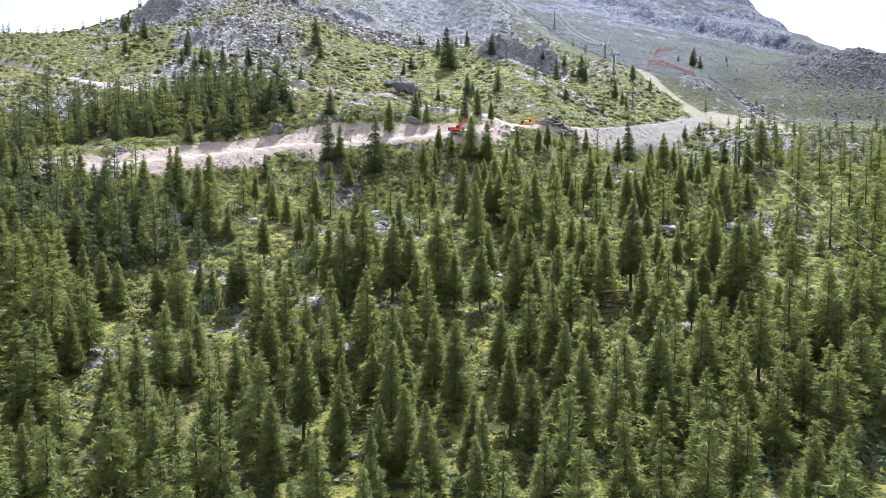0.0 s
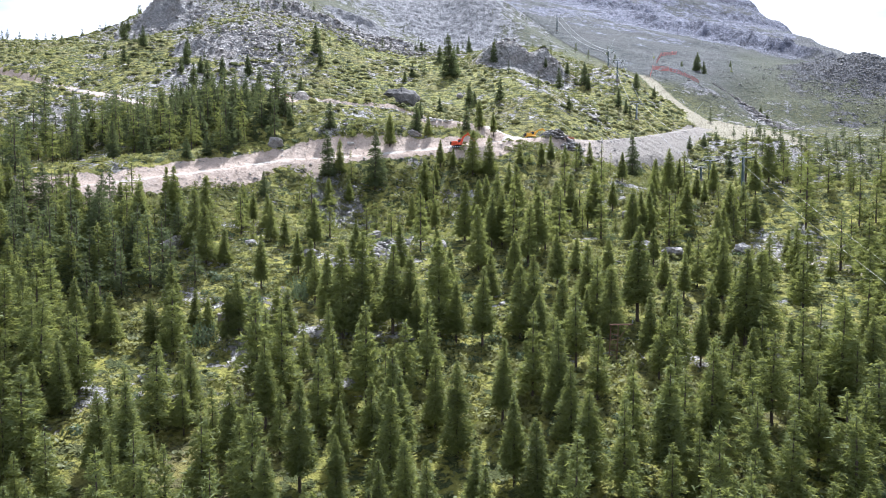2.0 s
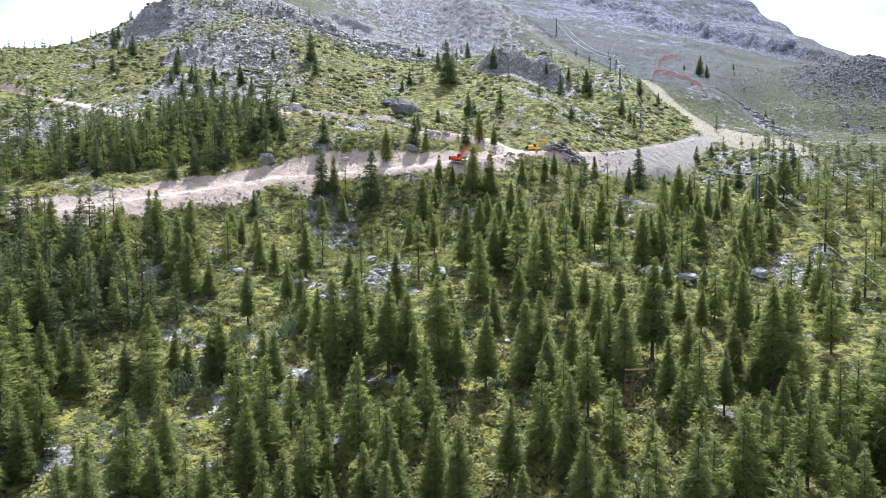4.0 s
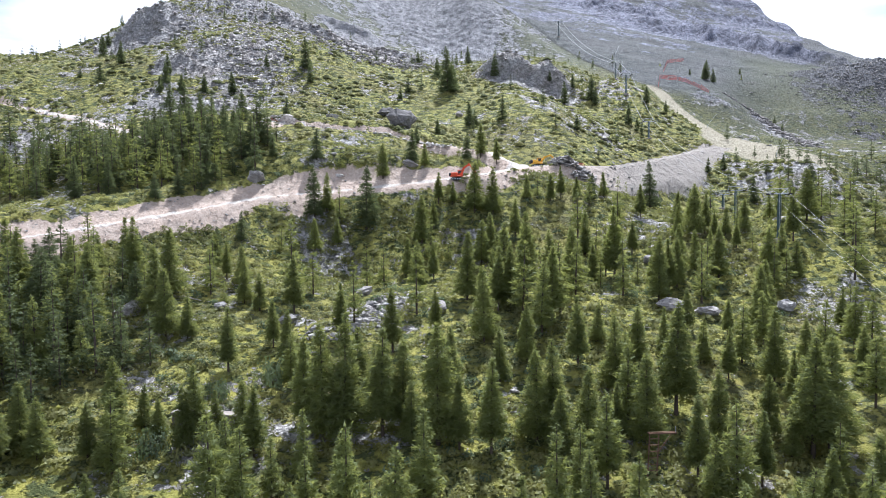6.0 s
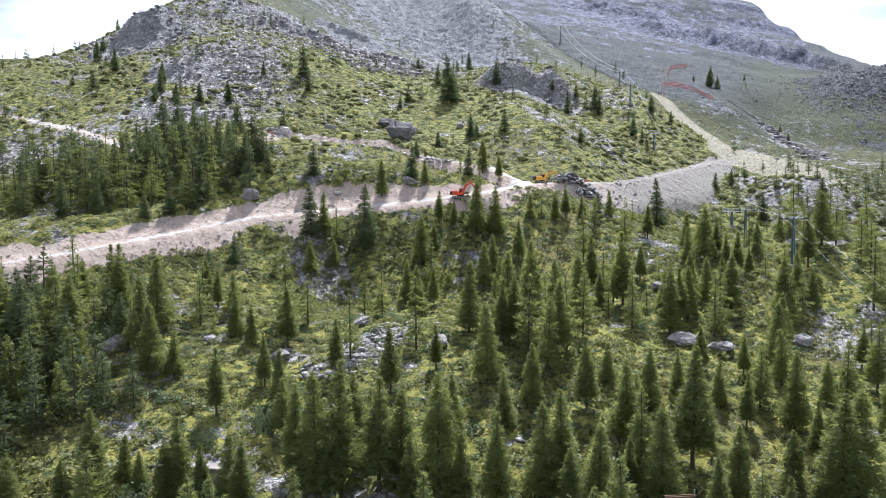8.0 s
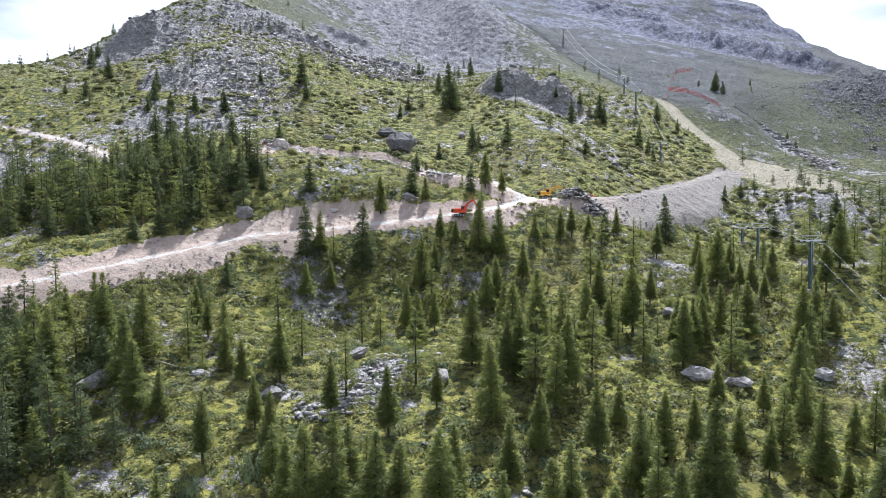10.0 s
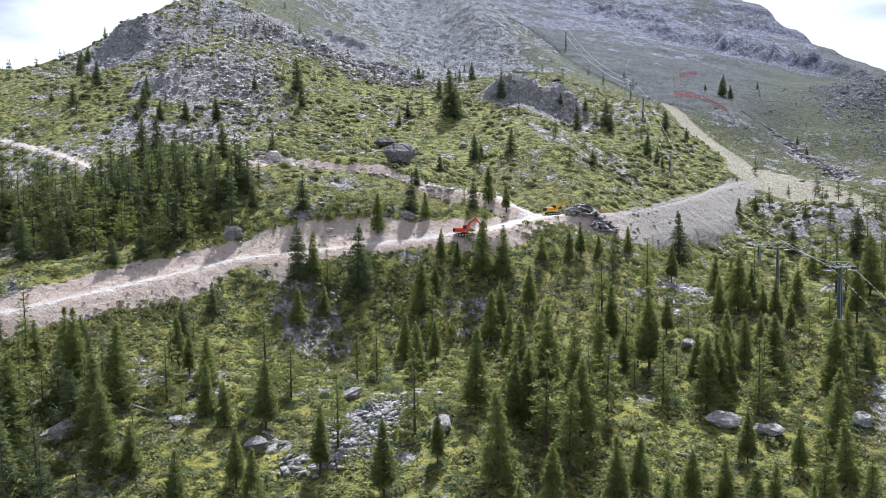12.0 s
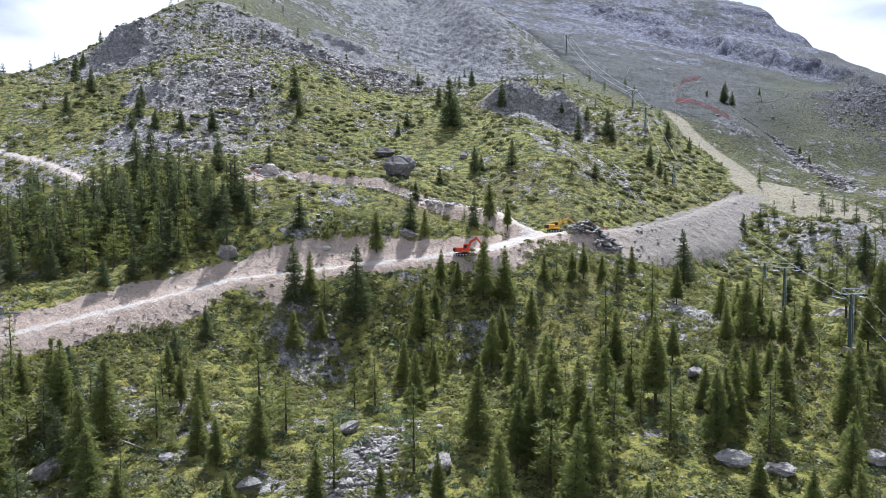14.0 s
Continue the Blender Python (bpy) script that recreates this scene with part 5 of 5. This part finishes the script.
def rubble_pile(x, y, long, deep, high, count, seed):
    """A heap of broken blocks; every block is a part."""
    g = np.random.default_rng(seed)
    base = tagged(new("rubble_pile"), "heap of pale broken rock slabs beside the yard", "rubble")
    shapes = [fast_mesh("block", *stone_shape(640 + k, 12, 0.55), [PALE_ROCK if k % 2 else GREY_ROCK]) for k in range(8)]
    for k in range(count):
        u, v = g.uniform(-1, 1), g.uniform(-1, 1)
        if u * u + v * v > 1:
            u, v = u * 0.6, v * 0.6
        top = high * (1 - (u * u + v * v) ** 0.8)
        px, py = x + u * long, y + v * deep
        ob = part_of(base, "block", shapes[k % 8])
        size = g.uniform(0.5, 1.25)
        ob.matrix_basis = Matrix.LocRotScale((px, py, level_at(px, py) + top * g.uniform(0.75, 1.0) + 0.1), Euler(g.uniform(-0.5, 0.5, 3).tolist()[:2] + [g.uniform(0, 6.28)]), Vector((size * 1.3, size, size * 0.8)))
    return base


rubble_pile(38, 208.5, 7.5, 3.6, 2.8, 120, 631)


# ---- machines ----
def excavator(x, y, turn, paint, label, boom_up, reach, scale=1.0):
    """A tracked excavator; turn is the heading of its boom."""
    base = tagged(new("excavator"), label, "excavator", "diggers on the track")

    def add(name, make, material, parent=base, label=""):
        bm = bmesh.new()
        make(bm)
        return part_of(parent, name, from_bm(name, bm, material), label)

    for side in (-1, 1):
        def belt(bm, side=side):
            box(bm, (4.0, 0.55, 0.75), (0, 1.05 * side, 0.42), bevel=0.28)
        track = add("track", belt, BLACK_STEEL, label="dark steel crawler track")

        def rollers(bm, side=side):
            for k in range(5):
                bar(bm, (-1.5 + 0.75 * k, 1.05 * side - 0.32, 0.36), (-1.5 + 0.75 * k, 1.05 * side + 0.32, 0.36), 0.22, 10)
        add("roller", rollers, STEEL, track)
    add("undercarriage", lambda bm: (box(bm, (2.4, 1.7, 0.4), (0, 0, 0.6), bevel=0.05), bar(bm, (0, 0, 0.7), (0, 0, 1.0), 0.7, 16)), BLACK_STEEL)
    add("body", lambda bm: (box(bm, (3.6, 2.5, 0.35), (-0.5, 0, 1.15), bevel=0.06), box(bm, (1.9, 2.3, 0.95), (-1.2, 0, 1.75), bevel=0.14)), paint)
    add("counterweight", lambda bm: box(bm, (0.7, 2.5, 1.1), (-2.35, 0, 1.6), bevel=0.22), BLACK_STEEL)
    cab = add("cab", lambda bm: (box(bm, (1.45, 1.0, 1.55), (0.45, 0.7, 2.1), bevel=0.1), box(bm, (1.5, 1.05, 0.09), (0.45, 0.7, 2.92), bevel=0.03)), paint)
    add("window", lambda bm: (box(bm, (1.15, 1.03, 0.85), (0.45, 0.7, 2.35), bevel=0.02), box(bm, (1.48, 0.8, 0.95), (0.46, 0.7, 2.32), bevel=0.02)), GLASS, cab, "dark cab glass")
    knee = Vector((reach * 0.62, -0.15, 1.5 + boom_up))
    root = Vector((0.75, -0.15, 1.45))
    mid = (root + knee) / 2 + Vector((-0.35, 0, 0.55))
    end = Vector((reach, -0.15, 1.0 + 0.28 * boom_up))

    def beam(bm, a, b, deep, wide):
        way = b - a
        m = Matrix.Translation((a + b) / 2) @ way.to_track_quat("X", "Z").to_matrix().to_4x4()
        bmesh.ops.create_cube(bm, size=1, matrix=m @ Matrix.Diagonal((way.length + 0.2, wide, deep, 1)))
    boom = add("boom", lambda bm: (beam(bm, root, mid, 0.62, 0.4), beam(bm, mid, knee, 0.5, 0.4)), paint)
    add("hydraulic_ram", lambda bm: bar(bm, root + Vector((0.5, 0.3, -0.2)), mid + Vector((0.1, 0.3, -0.1)), 0.09), STEEL, boom)
    add("stick", lambda bm: beam(bm, knee + Vector((-0.3, 0, 0.2)), end, 0.36, 0.32), paint)

    def scoop(bm):
        box(bm, (0.75, 1.0, 0.12), (end.x - 0.2, end.y, end.z - 0.75), (0, 25, 0), 0.02)
        box(bm, (0.12, 1.0, 0.8), (end.x + 0.12, end.y, end.z - 0.35), (0, 10, 0), 0.02)
        for s in (-0.5, 0.5):
            box(bm, (0.65, 0.05, 0.7), (end.x - 0.15, end.y + s, end.z - 0.4), (0, 12, 0), 0.01)
    add("bucket", scoop, BLACK_STEEL)
    base.matrix_basis = Matrix.LocRotScale((x, y, level_at(x, y)), Euler((0, 0, radians(turn))), Vector((scale,) * 3))
    return base


excavator(4.2, 191.8, -12, ORANGE, "orange-red tracked excavator working on the track", 3.1, 5.4, 0.92)
excavator(29.0, 211.5, 8, YELLOW, "yellow tracked excavator behind the rubble heap", 2.2, 6.6, 0.95)


# ---- chairlift ----
def lift_tower(x, y, top, label, arm=4.6, turn=0.0, width=0.42):
    """A round steel tower with a double crossarm, sheave trains and a ladder."""
    foot = level_at(x, y)
    tall = top - foot
    base = tagged(new("lift_tower"), label, "lift tower", "towers of the chairlift")

    def add(name, make, material, label="", parent=base):
        bm = bmesh.new()
        make(bm)
        return part_of(parent, name, from_bm(name, bm, material), label)
    add("footing", lambda bm: box(bm, (1.8, 1.8, 1.2), (0, 0, 0.1), bevel=0.08), CONCRETE, "pale concrete footing")
    add("mast", lambda bm: bar(bm, (0, 0, 0.2), (0, 0, tall - 0.3), width, 14, width * 0.72), GREEN_PAINT, "dark green steel mast")
    arm_bar = add("crossarm", lambda bm: (box(bm, (arm, 0.28, 0.26), (0, 0, tall - 0.35), bevel=0.03), box(bm, (arm * 0.9, 0.16, 0.14), (0, 0, tall + 0.75), bevel=0.02)), STEEL, "grey steel crossarm")
    for side in (-1, 1):
        add("strut", lambda bm, side=side: (bar(bm, (side * 0.5, 0, tall - 0.3), (side * arm * 0.42, 0, tall + 0.75), 0.06), bar(bm, (side * arm * 0.45, 0, tall - 0.35), (side * arm * 0.42, 0, tall + 0.75), 0.05)), STEEL, "", arm_bar)

        def train(bm, side=side):
            box(bm, (0.12, 2.6, 0.16), (side * arm * 0.48, 0, tall - 0.55), bevel=0.02)
            for k in range(6):
                cy = -1.15 + 0.46 * k
                bar(bm, (side * arm * 0.48 - 0.08, cy, tall - 0.42), (side * arm * 0.48 + 0.08, cy, tall - 0.42), 0.2, 10)
        add("sheave_train", train, BLACK_STEEL, "row of rope wheels")
        add("catwalk", lambda bm, side=side: (box(bm, (0.5, 2.6, 0.05), (side * arm * 0.48 + side * 0.42, 0, tall - 0.95)), box(bm, (0.04, 2.6, 0.04), (side * arm * 0.48 + side * 0.66, 0, tall + 0.05)), box(bm, (0.05, 0.05, 1.0), (side * arm * 0.48 + side * 0.66, -1.28, tall - 0.45)), box(bm, (0.05, 0.05, 1.0), (side * arm * 0.48 + side * 0.66, 1.28, tall - 0.45))), STEEL, "grey service catwalk")

    def ladder(bm):
        for s in (-0.2, 0.2):
            bar(bm, (s, -width - 0.18, 0.5), (s, -width - 0.02, tall - 0.4), 0.03, 6)
        for k in range(int(tall / 0.4) - 2):
            bar(bm, (-0.2, -width - 0.15, 0.9 + 0.4 * k), (0.2, -width - 0.15, 0.9 + 0.4 * k), 0.02, 5)
    add("ladder", ladder, STEEL, "thin steel ladder")
    base.matrix_basis = pose(x, y, foot, 0, 0, turn)
    return (x, y, top, arm, turn)


TOWER = "dark green chairlift tower with a grey crossarm"
LIFT = [
    lift_tower(76.5, 163.0, 56.2, TOWER + " among larches", 4.6, 4),
    lift_tower(82.0, 196.0, 58.3, TOWER + " behind larches", 4.6, 4),
    lift_tower(87.5, 216.0, 57.8, TOWER + " near the scree bank", 4.6, 4),
    lift_tower(80.8, 267.0, 88.2, TOWER + " on the open meadow", 4.8, 4),
    lift_tower(83.2, 306.0, 115.2, TOWER + " below the brow", 4.8, 4),
    lift_tower(85.3, 331.0, 126.4, TOWER + " on the brow", 4.8, 4),
    lift_tower(92.0, 520.0, 205.0, TOWER + " far up the mountain", 5.0, 4, 0.5),
]


def hung(a, b, sag, thick, name="haul_rope", label="thin grey steel rope of the chairlift"):
    """A rope between two places, sagging."""
    bm = bmesh.new()
    a, b = Vector(a), Vector(b)
    last = None
    for k in range(25):
        u = k / 24
        p = a.lerp(b, u) - Vector((0, 0, 4 * sag * u * (1 - u)))
        if last is not None:
            bar(bm, last, p, thick, 6)
        last = p
    bmesh.ops.remove_doubles(bm, verts=bm.verts, dist=0.001)
    return tagged(new(name, from_bm(name, bm, ROPE)), label, "rope", "ropes of the chairlift")


def arm_end(tower, side):
    x, y, top, arm, turn = tower
    return (x + side * arm * 0.48 * math.cos(radians(turn)), y + side * arm * 0.48 * math.sin(radians(turn)), top - 0.12)


for side in (-1, 1):
    hung((72.5 + side * 2.2, 100, 29.5), arm_end(LIFT[0], side), 0.8, 0.014)
    hung(arm_end(LIFT[3], side), arm_end(LIFT[4], side), 0.8, 0.04)
    hung(arm_end(LIFT[4], side), arm_end(LIFT[5], side), 0.4, 0.04)
    hung(arm_end(LIFT[5], side), arm_end(LIFT[6], side), 5.0, 0.06)
hung(arm_end(LIFT[0], -1), arm_end(LIFT[3], 1), 3.4, 0.03)
hung(arm_end(LIFT[0], 1), arm_end(LIFT[1], 1), 0.5, 0.03)
hung(arm_end(LIFT[1], -1), arm_end(LIFT[2], -1), 0.3, 0.03)
hung(arm_end(LIFT[2], -1), arm_end(LIFT[3], -1), 1.2, 0.03)


# ---- the old concrete shelter in the wood ----
def shelter(x, y, turn):
    base = tagged(new("concrete_shelter"), "low ruined concrete shelter with a flat slab roof and dark openings", "shelter")

    def add(name, make, material, label=""):
        bm = bmesh.new()
        make(bm)
        return part_of(base, name, from_bm(name, bm, material), label)
    add("roof_slab", lambda bm: box(bm, (9.6, 1.7, 0.32), (0, -0.5, 3.3), (0, 1.2, 0), 0.05), CONCRETE, "cracked pale concrete slab")
    add("back_wall", lambda bm: box(bm, (9.2, 0.3, 3.4), (0, 0.25, 1.45)), CONCRETE)
    for k, (px, wide) in enumerate(((-4.0, 1.3), (-1.2, 0.8), (1.6, 0.8), (4.0, 1.4))):
        add("pier", lambda bm, px=px, wide=wide: box(bm, (wide, 0.35, 3.5), (px, -1.1, 1.4), bevel=0.03), CONCRETE, "stained concrete pier")
    add("side_wall", lambda bm: box(bm, (0.3, 1.3, 3.4), (-4.5, -0.35, 1.45)), CONCRETE)
    add("side_wall", lambda bm: box(bm, (0.3, 1.3, 3.4), (4.55, -0.35, 1.45)), CONCRETE)
    add("low_wall", lambda bm: box(bm, (2.0, 0.22, 1.0), (2.8, -1.0, 0.45)), CONCRETE)
    add("floor_slab", lambda bm: box(bm, (9.4, 1.7, 0.5), (0, -0.5, 0.0)), CONCRETE)
    base.matrix_basis = pose(x, y, level_at(x, y - 1.4) - 0.7, 0, 0, turn)
    return base


shelter(-33.5, 107.5, -6)


def rusty_tower(x, y, turn):
    """A small old gantry: two posts with rungs, a beam that juts out, and a brace."""
    base = tagged(new("old_gantry"), "rusty old lift gantry with rungs and a jutting beam", "gantry")

    def add(name, make, material, label=""):
        bm = bmesh.new()
        make(bm)
        return part_of(base, name, from_bm(name, bm, material), label)
    for s in (-0.75, 0.75):
        add("post", lambda bm, s=s: bar(bm, (s - 0.3, 0, -0.3), (s, 0, 6.0), 0.11, 8), TIMBER)
    for k in range(6):
        add("rung", lambda bm, k=k: box(bm, (1.75, 0.12, 0.12), (-0.22 + 0.04 * k, -0.1, 0.8 + 0.9 * k), bevel=0.02), TIMBER)
    add("beam", lambda bm: (box(bm, (4.6, 0.16, 0.18), (1.3, 0.25, 6.05), bevel=0.02), box(bm, (4.6, 0.16, 0.18), (1.3, -0.25, 6.05), bevel=0.02)), TIMBER, "brown weathered beam")
    add("brace", lambda bm: bar(bm, (0.7, 0, 3.4), (2.9, 0, 6.0), 0.08, 8), TIMBER)
    add("end_post", lambda bm: bar(bm, (3.5, 0, 6.0), (3.5, 0, 6.9), 0.06, 6), STEEL)
    base.matrix_basis = pose(x, y, level_at(x, y), 0, 0, turn) @ Matrix.Diagonal((0.78, 0.78, 0.9, 1))
    return base


rusty_tower(26.0, 97.0, 4)


# ---- logs, willows, poles, nets ----
def log(a, b, thick, label):
    bm = bmesh.new()
    za, zb = level_at(*a) + thick, level_at(*b) + thick
    bar(bm, (*a, za), (*b, zb), thick, 8, thick * 0.55)
    for u, s in ((0.3, 1), (0.55, -1), (0.75, 1)):
        p = Vector((*a, za)).lerp(Vector((*b, zb)), u)
        bar(bm, p, p + Vector((0.25 * s, 0.3 * s, 0.45)), thick * 0.25, 5, thick * 0.1)
    return tagged(new("fallen_log", from_bm("fallen_log", bm, DEADWOOD)), label, "log")


log((-50.3, 139.6), (-46.2, 138.4), 0.16, "bleached fallen larch trunk on the turf")
log((-24, 171), (-22, 167.5), 0.14, "pale fallen branch below the track")
log((33, 131), (36.5, 130), 0.15, "bleached log under larches")
log((82, 112), (86, 110.5), 0.22, "pale fallen trunk among stones")


def willow(x, y, wide, high, seed, label):
    v, f = shrub_shape(seed, 900)
    g = np.random.default_rng(seed)
    base = tagged(new("willow_bush"), label, "bush", "willow bushes")
    lump = 1 + 0.25 * np.repeat(g.normal(0, 1, len(f)), 4)[:, None]
    centre = np.repeat(v.reshape(-1, 4, 3).mean(1), 4, axis=0)
    part_of(base, "leaves", fast_mesh("leaves", centre * lump + (v - centre) * 0.16, f, [WILLOW]), "pale grey-green leaves")
    bm = bmesh.new()
    for k in range(6):
        a = k * 1.05 + seed
        bar(bm, (0, 0, -0.1), (0.5 * math.cos(a), 0.5 * math.sin(a), 0.4), 0.03, 5, 0.012)
    part_of(base, "stems", from_bm("stems", bm, BARK), "thin brown stems")
    base.matrix_basis = Matrix.LocRotScale((x, y, level_at(x, y) - 0.1), Euler((0, 0, seed)), Vector((wide / 2, wide / 2, high / 0.62)))
    return base


for k, (x, y, wide, high) in enumerate(((-39, 102, 4.6, 3.4), (-26.5, 116.5, 5.0, 3.6), (-30.5, 103.5, 4.2, 3.2), (-22, 117.5, 4.2, 3.0), (36.9, 144, 4.4, 1.6), (42, 146, 4.0, 1.4), (-59.6, 135.4, 4.2, 2.6), (-8.5, 150, 4.0, 1.6), (-12, 158, 5.0, 1.6), (-18, 153, 5.5, 1.5), (33, 148, 3.6, 1.4), (-34, 113, 3.6, 2.6))):
    willow(x, y, wide, high, 700 + k, "rounded grey-green willow bush on the slope")


def lance(x, y, dx, tall):
    bm = bmesh.new()
    bar(bm, (0, 0, -0.3), (0, 0, 1.4), 0.09, 8)
    bar(bm, (0, 0, 1.2), (dx, 0, tall), 0.07, 8, 0.05)
    bar(bm, (dx, 0, tall), (dx * 1.12, 0, tall * 1.02), 0.12, 8)
    ob = tagged(new("snow_lance", from_bm("snow_lance", bm, STEEL)), "thin leaning snow lance beside the piste", "snow lance", "lances along the piste")
    ob.location = (x, y, level_at(x, y))


lance(122.4, 250.7, 2.0, 6.4)
lance(134.6, 340, 4.2, 6.6)
lance(121.8, 465, 2.4, 6.5)
lance(100, 500, -1.6, 6)


def net(points, high, label):
    """A run of plastic netting on thin posts."""
    base = tagged(new("safety_net"), label, "net", "safety nets by the piste")
    g = np.random.default_rng(len(points))
    for a, b in zip(points[:-1], points[1:]):
        n = max(2, int(math.dist(a, b) / 5))
        for k in range(n):
            u0, u1 = k / n, (k + 0.92) / n
            p = [(a[0] + (b[0] - a[0]) * u, a[1] + (b[1] - a[1]) * u) for u in (u0, u1)]
            z0, z1 = level_at(*p[0]), level_at(*p[1])
            h0, h1 = high * g.uniform(0.6, 1.1), high * g.uniform(0.6, 1.1)
            bm = bmesh.new()
            rows = 4
            for r in range(rows):
                lo, hi = r / rows, (r + 0.48) / rows
                q = [bm.verts.new(c) for c in ((*p[0], z0 + h0 * lo), (*p[1], z1 + h1 * lo), (*p[1], z1 + h1 * hi), (*p[0], z0 + h0 * hi))]
                bm.faces.new(q)
            bmesh.ops.solidify(bm, geom=bm.faces, thickness=0.05)
            bar(bm, (*p[0], z0 - 0.3), (*p[0], z0 + h0), 0.05, 6)
            part_of(base, "net_panel", from_bm("net_panel", bm, RED_NET))
    return base


net(((144, 431.1), (161.1, 472), (177.7, 484.5)), 3.2, "sagging red safety net beside the upper piste")
net(((124.1, 383), (135.5, 413.5), (147, 414.2), (153.3, 405.4), (157.4, 391.5)), 3.0, "red safety net across the slope below the mountain")
net(((38, 214.5), (44, 214.0)), 1.1, "orange-red mesh barrier behind the rubble heap")
net(((-57, 229), (-54, 228.6)), 1.6, "orange-red mesh barrier beside the pale outcrop")
